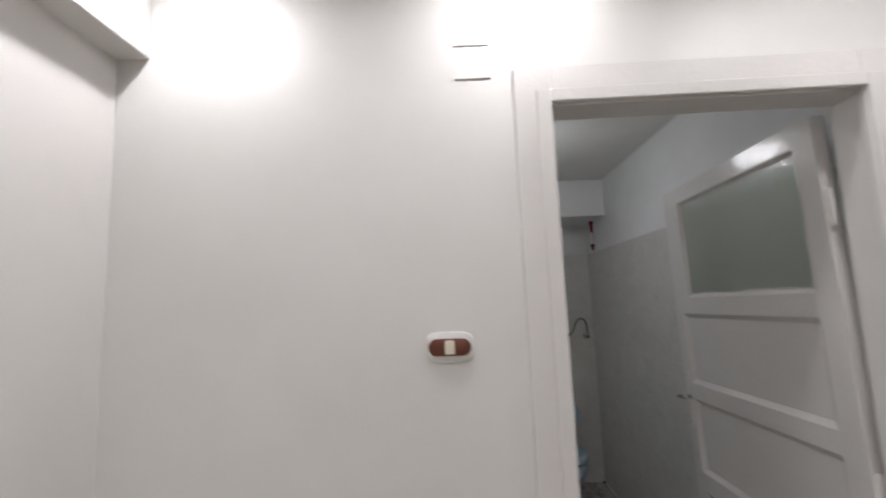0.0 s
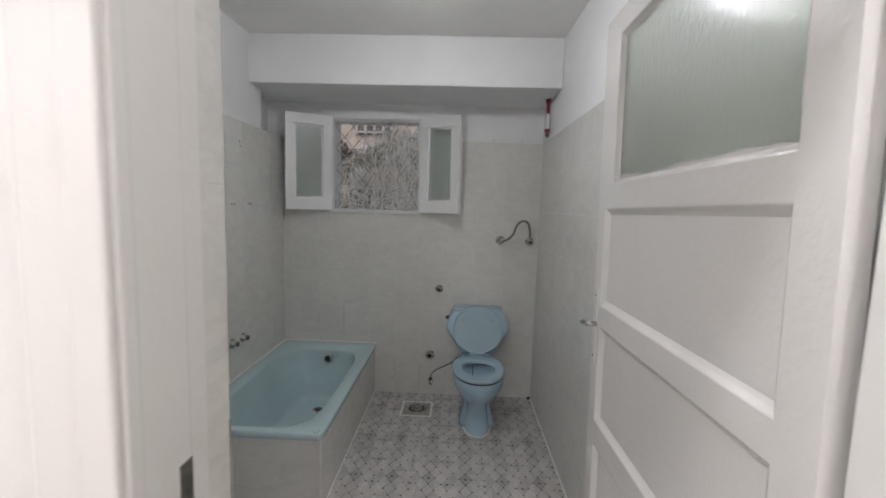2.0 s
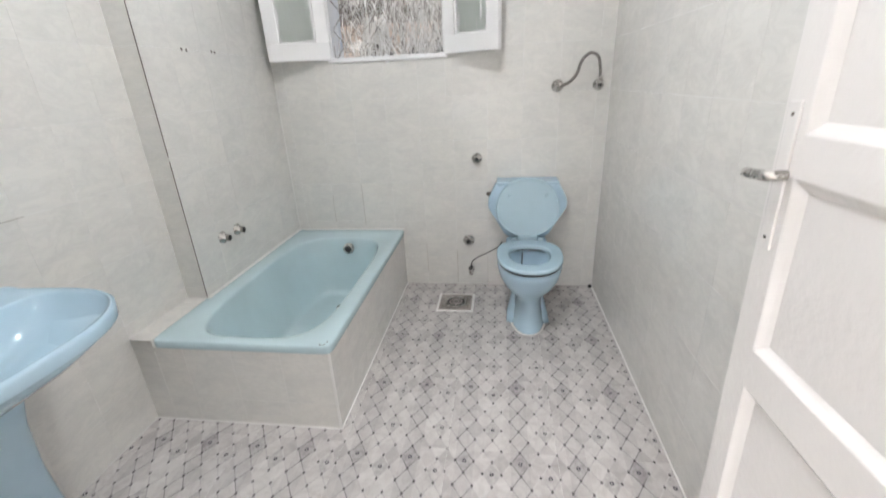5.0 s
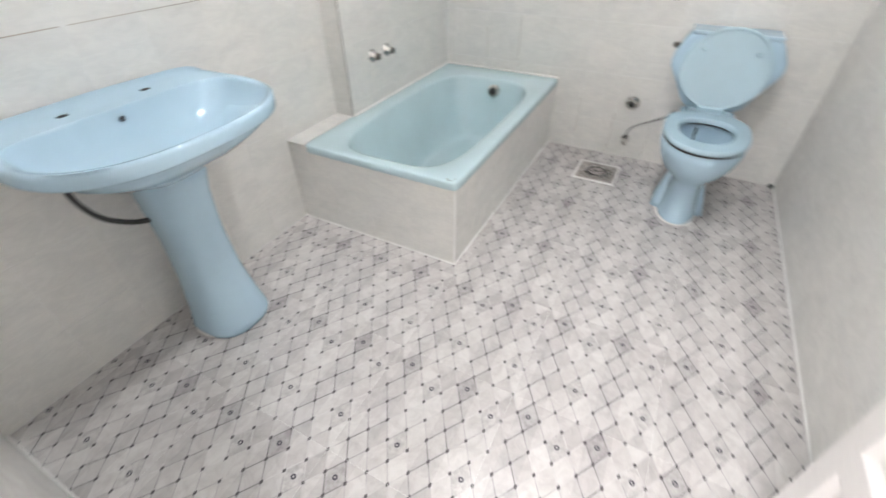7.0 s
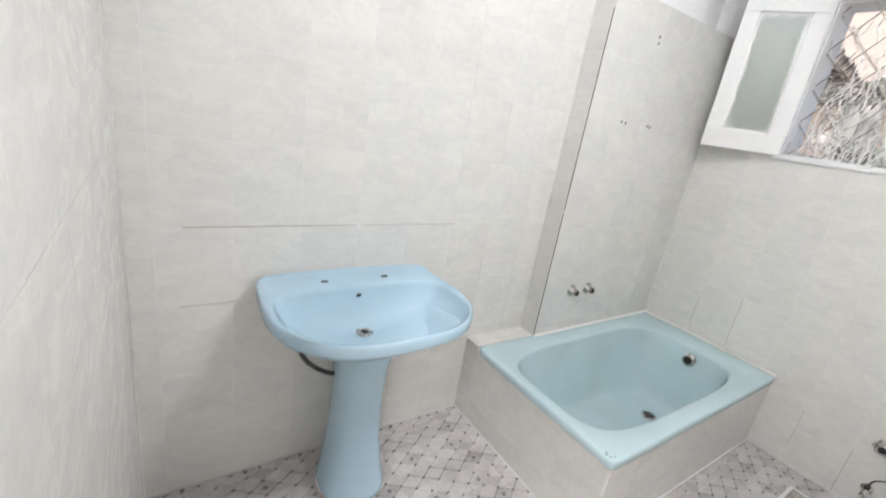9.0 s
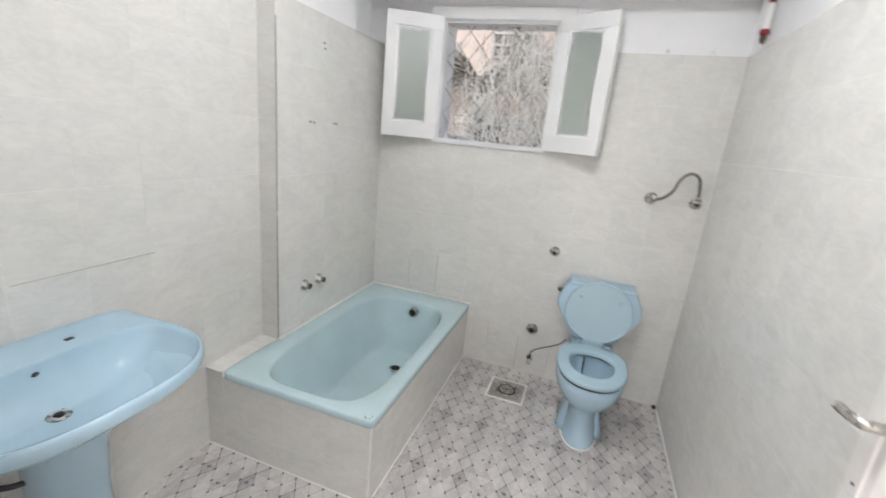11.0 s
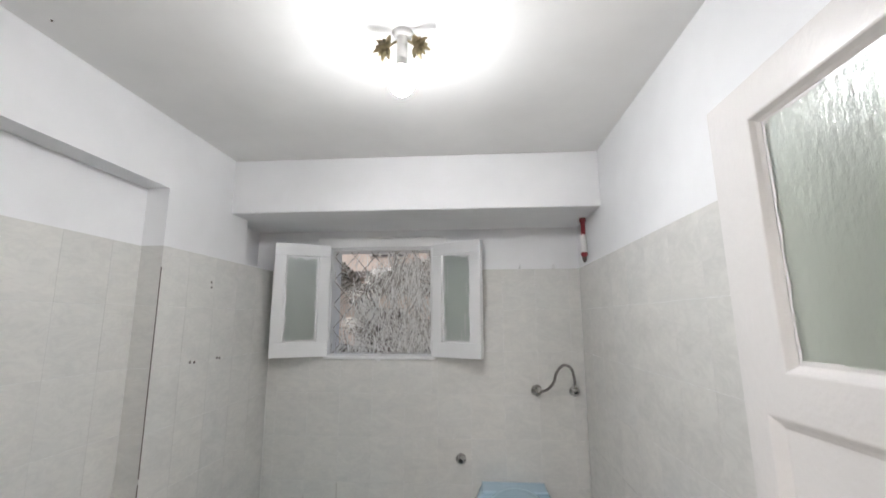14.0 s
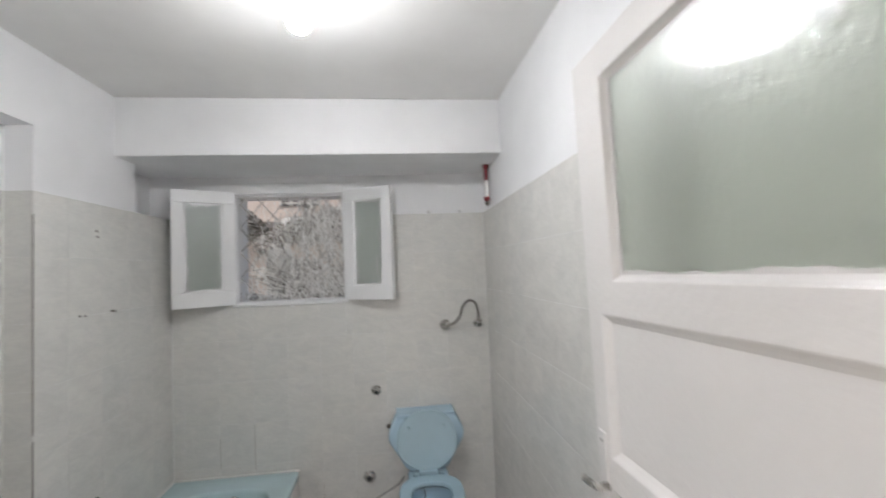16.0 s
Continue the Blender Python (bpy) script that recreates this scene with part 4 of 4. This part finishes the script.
# red and white pipe stub in the corner under the beam
stub = thing("corner_pipe", -0.027, -0.25, 2.205, "red capped white waste pipe hanging in the corner", "pipe")
part("cap", lathe([(0.018, 0.0), (0.018, -0.02), (0.012, -0.025), (0.012, -0.095), (0.016, -0.10)], 16), RED, stub, "dark red plastic sleeve")
part("pipe", lathe([(0.015, -0.095), (0.017, -0.10), (0.017, -0.19), (0.015, -0.20)], 16), WHITE_PLASTIC, stub)
part("collar", lathe([(0.016, -0.195), (0.019, -0.20), (0.018, -0.212), (0.010, -0.222)], 16), RED, stub)
part("spout", lathe([(0.011, -0.220), (0.013, -0.232), (0.006, -0.250)], 12), IRON, stub, "dark metal pipe tail")


# ---------------------------------------------------------------- floor drain
def floor_drain():
    d = thing("floor_drain", -0.862, -0.262, 0.0, "square grimy metal floor drain with a round grate", "drain")
    part("plate", boxes(((-0.098, -0.096, 0.0005), (0.098, 0.096, 0.005)), bev=0.002), metal("grimy_metal", (0.56, 0.52, 0.49), 0.5), d)
    part("rim", lathe([(0.062, 0.005), (0.070, 0.0085), (0.060, 0.0095), (0.056, 0.006)], 28, caps=False), CHROME, d)
    part("well", lathe([(0.055, 0.0045), (0.055, 0.0062)], 28), HOLE, d)
    for r in (0.018, 0.036):
        part("grate_ring", lathe([(r - 0.006, 0.006), (r - 0.004, 0.0095), (r + 0.004, 0.0095), (r + 0.006, 0.006)], 24, caps=False), metal("grate_metal", (0.52, 0.48, 0.45), 0.45), d)
    for k, (lo, hi) in enumerate((((-0.112, -0.112, 0.0004), (0.112, -0.097, 0.004)), ((-0.112, 0.097, 0.0004), (0.112, 0.112, 0.004)),
                                  ((-0.112, -0.097, 0.0004), (-0.099, 0.097, 0.004)), ((0.099, -0.097, 0.0004), (0.112, 0.097, 0.004)))):
        part("cement_edge", boxes((lo, hi), bev=0.001), SILICONE, d, "rough white cement edge")


floor_drain()


# ---------------------------------------------------------------- window
def window():
    w = structure("window_1", boxes(
        ((WX0 - 0.002, 0.02, WZ0 - 0.002), (WX0 + 0.006, 0.11, WZ1)), ((WX1 - 0.006, 0.02, WZ0 - 0.002), (WX1 + 0.002, 0.11, WZ1)),
        ((WX0 + 0.006, 0.02, WZ1 - 0.010), (WX1 - 0.006, 0.11, WZ1 + 0.002)), ((WX0 + 0.006, 0.02, WZ0 - 0.002), (WX1 - 0.006, 0.11, WZ0 + 0.006))), SASH_PAINT,
        "small white wooden window with both sashes swung inwards", "window")
    part("window_frame", boxes(((WX0 - 0.085, -0.012, WZ1 + 0.004), (WX1 + 0.085, 0.004, WZ1 + 0.072)), bev=0.003), SASH_PAINT, w, "flat white head board")
    part("window_sill", boxes(((WX0 - 0.02, -0.014, WZ0 - 0.022), (WX1 + 0.02, 0.02, WZ0 - 0.002)), bev=0.003), SASH_PAINT, w, "thin white painted sill")

    def sash(x, y, turn, flip, runs):
        s = part("sash", boxes(((0, 0, 0), (0.333, 0.036, 0.088)), ((0, 0, 0.615), (0.333, 0.036, 0.69)), ((0, 0, 0.088), (0.068, 0.036, 0.615)), ((0.265, 0, 0.088), (0.333, 0.036, 0.615)), bev=0.003), SASH_PAINT, w, "white painted window sash, swung open")
        s.matrix_world = pose(x, y, WZ0 - 0.006, 0, 0, turn)
        g = part("pane", boxes(((0.068, 0.015, 0.088), (0.265, 0.019, 0.615))), SASH_GLASS, s, "green frosted pane with smeared paint at its edges")
        g.visible_shadow = False
        for sy in (0.0135, 0.0205):
            rng = random.Random(int(abs(x) * 100) + int(sy * 1000))
            bm = bmesh.new()
            for horizontal, at, lo, hi, inward in ((True, 0.088, 0.068, 0.265, 1), (True, 0.615, 0.068, 0.265, -1), (False, 0.068, 0.088, 0.615, 1), (False, 0.265, 0.088, 0.615, -1)):
                n = 14 if horizontal else 30
                prev = None
                for k in range(n + 1):
                    u = lo + (hi - lo) * k / n
                    d = at + inward * (0.010 + 0.012 * noise.noise((u * 30 + x * 7, at * 9, sy * 3)) + rng.uniform(0, 0.006))
                    pa, pb = ((u, sy, at), (u, sy, d)) if horizontal else ((at, sy, u), (d, sy, u))
                    cur = (bm.verts.new(pa), bm.verts.new(pb))
                    if prev:
                        bm.faces.new((prev[0], cur[0], cur[1], prev[1]))
                    prev = cur
            part("paint_smear", bm, SASH_PAINT, s, "ragged white paint on the pane")
        if runs:
            for px, z0, z1, wd in ((0.105, 0.33, 0.60, 0.006), (0.092, 0.11, 0.20, 0.010), (0.225, 0.12, 0.28, 0.012), (0.20, 0.10, 0.17, 0.006), (0.13, 0.11, 0.15, 0.005), (0.235, 0.36, 0.45, 0.005)):
                for yy in (0.0128, 0.0212):
                    m = 10
                    a = [(px + wd * 0.5 * math.sin(math.pi * (k + 0.5) / m) + 0.0015 * math.sin(k * 2.1), yy, z0 + (z1 - z0) * k / (m - 1)) for k in range(m)]
                    b = [(px - wd * 0.5 * math.sin(math.pi * (k + 0.5) / m) + 0.0015 * math.sin(k * 1.7), yy, z0 + (z1 - z0) * k / (m - 1)) for k in range(m)]
                    bm = bmesh.new()
                    bm.faces.new([bm.verts.new(p) for p in a + b[::-1]])
                    part("paint_run", bm, SASH_PAINT, s, "white paint run on the pane")
        for hz in (0.12, 0.57):
            b = lathe([(0.006, hz - 0.03), (0.007, hz - 0.028), (0.007, hz + 0.028), (0.006, hz + 0.03)], 10)
            bmesh.ops.translate(b, vec=(-0.004 if not flip else 0.337, 0.018, 0), verts=b.verts)
            part("hinge", b, SASH_PAINT, s)

    a = radians(28)
    # left sash: hinged at WX0, free end swung into the room
    sash(WX0 - 0.333 * math.cos(a) + 0.004, -0.020 - 0.333 * math.sin(a), 28, True, False)
    sash(WX1 + 0.006, -0.020, -28, False, True)
    catch = part("catch", boxes(((-1.245, -0.004, WZ0 - 0.035), (-1.222, 0.012, WZ0 + 0.012)), bev=0.002), SASH_PAINT, w)
    # diagonal iron grille
    for sgn in (1, -1):
        for k in range(-4, 9):
            x0 = WX0 + k * 0.135
            pts = []
            za, zb = WZ0, WZ1
            xa, xb = x0, x0 + sgn * (zb - za) * 0.86
            lo, hi = WX0 + 0.004, WX1 - 0.004
            t0, t1 = 0.0, 1.0
            dx = xb - xa
            ta, tb = sorted(((lo - xa) / dx, (hi - xa) / dx))
            t0, t1 = max(t0, ta), min(t1, tb)
            if t1 - t0 < 0.04:
                continue
            p0 = (xa + dx * t0, 0.075 + 0.003 * sgn, za + (zb - za) * t0)
            p1 = (xa + dx * t1, 0.075 + 0.003 * sgn, za + (zb - za) * t1)
            part("grille_bar", tube([p0, p1], 0.0026, 6, 1), GRILLE, w, "thin rusty grille bar")
    part("mullion", boxes(((-1.168, 0.084, WZ0), (-1.142, 0.099, WZ1)), bev=0.002), DUSTY_IRON, w, "dusty upright bar outside the window")


window()


# ---------------------------------------------------------------- outside the window
DUSTY_LEAF = mat("dusty_palm_leaf", 0.7)[0]
LEAF_TREE = DUSTY_LEAF.node_tree
LEAF_RANDOM = LEAF_TREE.nodes.new("ShaderNodeNewGeometry").outputs["Random Per Island"]
LEAF_TREE.links.new(ramp(LEAF_TREE, LEAF_RANDOM, [(0.0, (0.07, 0.065, 0.05)), (0.42, (0.22, 0.20, 0.17)), (0.68, (0.58, 0.55, 0.50)), (1.0, (0.84, 0.82, 0.78))]), LEAF_TREE.nodes["Principled BSDF"].inputs["Base Color"])
STRAW = mat("dry_fibre", 0.8)[0]
STRAW_TREE = STRAW.node_tree
STRAW_RANDOM = STRAW_TREE.nodes.new("ShaderNodeNewGeometry").outputs["Random Per Island"]
STRAW_TREE.links.new(ramp(STRAW_TREE, STRAW_RANDOM, [(0.0, (0.30, 0.27, 0.25)), (0.25, (0.66, 0.64, 0.61)), (0.6, (0.84, 0.83, 0.81)), (1.0, (0.90, 0.89, 0.88))]), STRAW_TREE.nodes["Principled BSDF"].inputs["Base Color"])
FACADE = painted("pinkish_render", (0.80, 0.68, 0.60), 0.9, 0.05)
FACADE_TRIM = painted("white_render", (0.75, 0.72, 0.68), 0.9, 0.05)
AWNING = painted("dark_awning", (0.22, 0.20, 0.19), 0.8)
EARTH = painted("bare_earth", (0.55, 0.49, 0.43), 0.95, 0.12)
structure("ground", boxes(((-300, 0.5, -0.5), (300, 600, -0.3))), EARTH, "bare dusty ground outside the window", "ground")


def frond(parent, x, y, z, rz, tilt, length, seed):
    rng = random.Random(seed)
    bm = bmesh.new()
    m = Matrix.LocRotScale((x, y, z), Euler((radians(tilt), 0, radians(rz))), None)

    def at(s, side, up):
        return m @ Vector((side, s, up - 0.55 * s * s / length))

    n = int(length / 0.022)
    for k in range(n):
        s = length * (0.12 + 0.88 * k / n)
        ll = 0.34 * math.sin(math.pi * (0.12 + 0.8 * k / n)) * rng.uniform(0.8, 1.1)
        for side in (-1, 1):
            w = 0.010
            tip = at(s + ll * 0.65, side * ll * 0.75, -0.05 - rng.uniform(0, 0.10))
            mid0, mid1 = at(s + ll * 0.3 - w, side * ll * 0.42, 0.0), at(s + ll * 0.3 + w, side * ll * 0.40, 0.006)
            a, b = at(s - w * 0.5, 0, 0), at(s + w * 0.5, 0, 0)
            vs = [bm.verts.new(p) for p in (a, b, mid1, mid0, tip)]
            bm.faces.new((vs[0], vs[1], vs[2], vs[3]))
            bm.faces.new((vs[3], vs[2], vs[4]))
    part("frond", bm, DUSTY_LEAF, parent)
    part("stalk", tube([at(length * f, 0, 0) for f in (0, 0.3, 0.6, 1.0)], 0.008, 6, 3), DUSTY_LEAF, parent)


palm = thing("palm_tree", -1.9, 2.3, -0.3, "dusty palm with drooping fronds outside the window", "tree")
part("trunk", lathe([(0.16, 0.0), (0.14, 0.5), (0.13, 1.4), (0.15, 2.0), (0.10, 2.3)], 16), DUSTY_LEAF, palm, "rough fibrous trunk")
for k in range(15):
    frond(palm, 0, 0, 2.15 + 0.02 * (k % 4), k * 137.5, 52 - 30 * ((k * 7) % 15) / 15, 1.25 + 0.3 * ((k * 5) % 7) / 7, k)
palm_b = thing("palm_tree", -0.75, 1.9, -0.3, "low dusty palm outside the window", "tree")
part("trunk", lathe([(0.13, 0.0), (0.12, 0.6), (0.13, 1.2), (0.08, 1.4)], 16), DUSTY_LEAF, palm_b, "rough fibrous trunk")
for k in range(11):
    frond(palm_b, 0, 0, 1.35, 20 + k * 137.5, 60 - 34 * ((k * 7) % 11) / 11, 1.05 + 0.2 * ((k * 3) % 5) / 5, 40 + k)


palm_c = thing("palm_tree", -1.35, 1.25, -0.3, "young dusty palm with pale fronds close to the window", "tree")
part("trunk", lathe([(0.09, 0.0), (0.08, 0.6), (0.09, 1.2), (0.05, 1.45)], 14), DUSTY_LEAF, palm_c, "rough fibrous trunk")
for k in range(12):
    frond(palm_c, 0, 0, 1.42, 50 + k * 137.5, 68 - 40 * ((k * 7) % 12) / 12, 0.75 + 0.25 * ((k * 3) % 5) / 5, 80 + k)


def dry_fibre():
    """Tangle of dry roots and strings clinging to the outside of the grille."""
    rng = random.Random(12)
    bm = bmesh.new()
    for k in range(1150):
        right = rng.random() < 0.88
        x = WX1 - 0.01 - abs(rng.gauss(0, 0.20)) if right else rng.uniform(WX0 + 0.01, -1.15)
        z = rng.uniform(WZ0 + 0.03, WZ1) if right else rng.uniform(WZ0, WZ0 + 0.36)
        ln = rng.uniform(0.05, 0.20)
        y = rng.uniform(0.036, 0.066)
        w = rng.uniform(0.0007, 0.0030)
        ang = rng.gauss(0, 0.55) if rng.random() < 0.75 else rng.uniform(-2.2, 2.2)
        bend = rng.gauss(0, 1.0)
        pts = []
        px, pz = x, z
        for j in range(7):
            pts.append((min(max(px, WX0 + 0.010), WX1 - 0.010), y + 0.008 * noise.noise((k * 1.7, j * 0.6, 5)), min(max(pz, WZ0 + 0.008), WZ1 - 0.012)))
            a = ang + bend * (j / 6 - 0.5)
            px += math.sin(a) * ln / 6
            pz -= math.cos(a) * ln / 6
        prev = None
        for px, py, pz in pts:
            cur = (bm.verts.new((px - w, py, pz)), bm.verts.new((px + w, py + 0.001, pz)))
            if prev:
                bm.faces.new((prev[0], cur[0], cur[1], prev[1]))
            prev = cur
    return tagged(solid("dry_creeper", bm, STRAW), "tangle of dry grey creeper on the window grille", "creeper", kind="stuff")


dry_fibre()


def facade():
    h = thing("house", -3.6, 9.0, -0.3, "pinkish rendered house across the yard", "house")
    part("wall", boxes(((-6, 0, 0), (6, 0.4, 7.5))), FACADE, h)
    part("roof", boxes(((-6.2, -0.3, 7.5), (6.2, 0.6, 7.8))), FACADE_TRIM, h)
    part("awning", boxes(((-2.4, -1.2, 3.0), (2.6, 0.0, 3.15))), AWNING, h, "dark awning")
    for x in (-4.2, -2.1, 0.55, 2.6, 4.4):
        for z in (1.0, 3.7):
            w = part("window", boxes(((x - 0.55, -0.03, z), (x + 0.55, 0.001, z + 1.25))), AWNING, h, "dark barred window")
            for k in range(5):
                part("bar", boxes(((x - 0.5 + 0.25 * k - 0.03, -0.06, z), (x - 0.5 + 0.25 * k + 0.03, -0.03, z + 1.25))), FACADE_TRIM, w)
            for k in range(5):
                part("bar", boxes(((x - 0.55, -0.062, z + 0.05 + 0.28 * k), (x + 0.55, -0.031, z + 0.10 + 0.28 * k))), FACADE_TRIM, w)


facade()


# ---------------------------------------------------------------- tiles
TILE_CACHE = {}


def tile_mesh(rect, t, material, name):
    """One tile or a cut piece of it, in the frame of the whole tile, so that its print runs on."""
    key = (*(round(c, 3) for c in rect), t, material.name)
    if key not in TILE_CACHE:
        bm = bmesh.new()
        e = 0.0003
        x0, x1, z0, z1 = rect
        back = [bm.verts.new(p) for p in ((x0, t, z0), (x1, t, z0), (x1, t, z1), (x0, t, z1))]
        front = [bm.verts.new(p) for p in ((x0 + e, 0, z0 + e), (x1 - e, 0, z0 + e), (x1 - e, 0, z1 - e), (x0 + e, 0, z1 - e))]
        bm.faces.new(front)
        for k in range(4):
            bm.faces.new((back[k], back[(k + 1) % 4], front[(k + 1) % 4], front[k]))
        bmesh.ops.recalc_face_normals(bm, faces=bm.faces)
        TILE_CACHE[key] = mesh_of(name, bm, material)
    return TILE_CACHE[key]


def cut(rects, hole):
    out = []
    a0, a1, b0, b1 = hole
    for u0, u1, v0, v1 in rects:
        if u1 <= a0 or u0 >= a1 or v1 <= b0 or v0 >= b1:
            out.append((u0, u1, v0, v1))
            continue
        for r in ((u0, a0, v0, v1), (a1, u1, v0, v1), (max(u0, a0), min(u1, a1), v0, b0), (max(u0, a0), min(u1, a1), b1, v1)):
            if r[1] - r[0] > 0.006 and r[3] - r[2] > 0.006:
                out.append(r)
    return out


RNG = random.Random(7)


def lay_tiles(parent, turn, origin, u0, u1, v0, v1, ustart, vstart, du=0.2, dv=0.25, holes=(), flat=False, material=None, name="tile"):
    """Tiles on a plane: u along it, v upwards, turned about z; the pieces are children of their wall."""
    gap = 0.0002
    base = pose(*origin, -90 if flat else 0, 0, turn)
    u = ustart - math.ceil((ustart - u0) / du) * du
    while u < u1:
        v = vstart - math.ceil((vstart - v0) / dv) * dv
        while v < v1:
            rects = [(max(u, u0), min(u + du, u1), max(v, v0), min(v + dv, v1))]
            for hole in holes:
                rects = cut(rects, hole)
            for a, b, c, d in rects:
                if b - a > 0.006 and d - c > 0.006:
                    uc, vc = u + du / 2, v + dv / 2
                    me = tile_mesh((a + gap - uc, b - gap - uc, c + gap - vc, d - gap - vc), G + 0.001, material or WALL_TILE, name)
                    ob = new(name, me)
                    j = 0.045
                    tilt = pose(uc, 0, vc, RNG.uniform(-j, j), 0, RNG.uniform(-j, j))
                    ob.parent = parent
                    ob.matrix_world = base @ tilt
            v += dv
        u += du


# window wall: u = x
lay_tiles(wall_back, 0, (0, YB, 0), XL, XR, 0, TILE_TOP, -0.07, 0.2, holes=((WX0 - 0.002, WX1 + 0.002, WZ0 - 0.024, 3),))
# right wall: u runs from the door to the window
lay_tiles(wall_right, -90, (XR, 0, 0), 0, 2.565, 0, TILE_TOP, 0.2, 0.2)
# left wall beside the tub
lay_tiles(wall_left, 90, (XL, 0, 0), STEP_Y, 0, 0, TILE_TOP, -0.01, 0.2)
# recess behind the basin
lay_tiles(wall_left, 90, (XN, 0, 0), YF, STEP_Y, 0, TILE_TOP, -1.12, 0.2)
# side of the recess
lay_tiles(wall_left, 0, (0, STEP_Y, 0), XN, XL, 0, TILE_TOP, XN, 0.2)
# door wall, bathroom side
lay_tiles(wall_front, 180, (0, YF, 0), 0.0, -XN, 0, TILE_TOP, 0.1, 0.2, holes=((-DX2, -DX0, -1, DZ2),))
# reveal of the doorway
lay_tiles(wall_front, 90, (DX0, 0, 0), -2.645, YF, 0, DZ2, -2.645, 0.25)

part("corner_edge", boxes(((DX0 - 0.0025, YF - 0.0025, 0), (DX0 + 0.001, YF + 0.001, 1.15)), bev=0.0005), EDGE_BROWN, wall_front, "grimy brown raw tile edge at the doorway")

part("corner_caulk", boxes(((XL - 0.001, -0.005, 0.40), (XL + 0.005, 0.001, 1.30)), bev=0.0015), SILICONE, wall_left, "white caulk run down the tiled corner")
tub_wall = structure("tub_surround", boxes(((TX0 - 0.002, TY0 + 0.006 + G, 0), (TX1 - 0.010 - G, TY0 + 0.06, TZ - 0.034)), ((TX1 - 0.06, TY0 + 0.06, 0), (TX1 - 0.010 - G, -0.001, TZ - 0.034)),
    ((XN, TY0 + 0.006 + G, 0), (TX0 - 0.002, STEP_Y - 0.001, TZ - G))), GROUT, "grey tiled surround of the built-in bathtub", "bathtub surround")
lay_tiles(tub_wall, 0, (0, TY0 + 0.006, 0), TX0 - 0.0, TX1 - 0.010, 0, TZ - 0.034, TX1 - 0.21, 0.12)
lay_tiles(tub_wall, 0, (0, TY0 + 0.006, 0), XN, TX0 - 0.001, 0, TZ, TX0, 0.12)
lay_tiles(tub_wall, 90, (TX1 - 0.010, 0, 0), TY0 + 0.010, 0, 0, TZ - 0.034, TY0 + 0.2, 0.12)
lay_tiles(tub_wall, 0, (0, 0, TZ), XN, TX0, TY0, STEP_Y, XN, STEP_Y, 0.2, 0.4, flat=True)
part("caulk_line", boxes(((XL - 0.001, STEP_Y, TZ - 0.001), (XL + 0.014, -0.004, TZ + 0.006)), ((XL, -0.016, TZ - 0.001), (TX1, -0.001, TZ + 0.008)), bev=0.002), SILICONE, tub_wall, "uneven white caulk along the wall")
part("corner_seal", boxes(((TX1 - 0.016, TY0 + 0.004, 0), (TX1 - 0.007, TY0 + 0.013, TZ - 0.034)), bev=0.003), SILICONE, tub_wall)

part("corner_joint", boxes(((XL - 0.0015, STEP_Y - 0.0012, 0.40), (XL + 0.0012, STEP_Y + 0.0015, 1.02)), ((XL - 0.0015, STEP_Y - 0.0012, 1.04), (XL + 0.0012, STEP_Y + 0.0015, 1.86))), DARK_JOINT, wall_left, "dark open joint along the tiled corner")
part("open_joint", boxes(((XN - 0.001, -2.45, 0.9488), (XN + 0.0008, -1.93, 0.9512)), ((XN - 0.001, -1.91, 0.949), (XN + 0.0008, -1.50, 0.9508)),
     ((XN - 0.001, -2.46, 0.699), (XN + 0.0008, -2.30, 0.701))), EDGE_BROWN, wall_left, "dark open joint between the tiles")
part("open_joint", boxes(((-1.471, -0.0008, 0.42), (-1.469, 0.001, 0.69)), ((-1.0708, -0.0008, 0.10), (-1.0692, 0.001, 0.30)), ((-0.871, -0.0008, 0.01), (-0.869, 0.001, 0.245)),
     ((-1.6708, -0.0008, 0.44), (-1.6692, 0.001, 0.62)), ((-0.6706, -0.0008, 0.02), (-0.6694, 0.001, 0.2))), EDGE_BROWN, wall_back, "dark open joint between the tiles")
part("wall_joint", boxes(((XR - 0.006, YF + 0.2, 0.0), (XR, -0.001, 0.005)), ((TX1 - 0.012, TY0 + 0.004, 0.0), (TX1 - 0.005, -0.001, 0.004)), ((XN, TY0 + 0.001, 0.0), (TX1 - 0.005, TY0 + 0.010, 0.005)),
     ((XN, YF, 0.0), (DX0, YF + 0.006, 0.005)), bev=0.001), SILICONE, floor_bed, "rough white cement along the wall foot")

# floor: u = x, v towards the window
lay_tiles(floor_bed, 0, (0, 0, 0), XN, XR, YF, 0.0, -0.388, -0.180, 0.4, 0.4, flat=True, material=FLOOR_TILE, name="floor_tile")
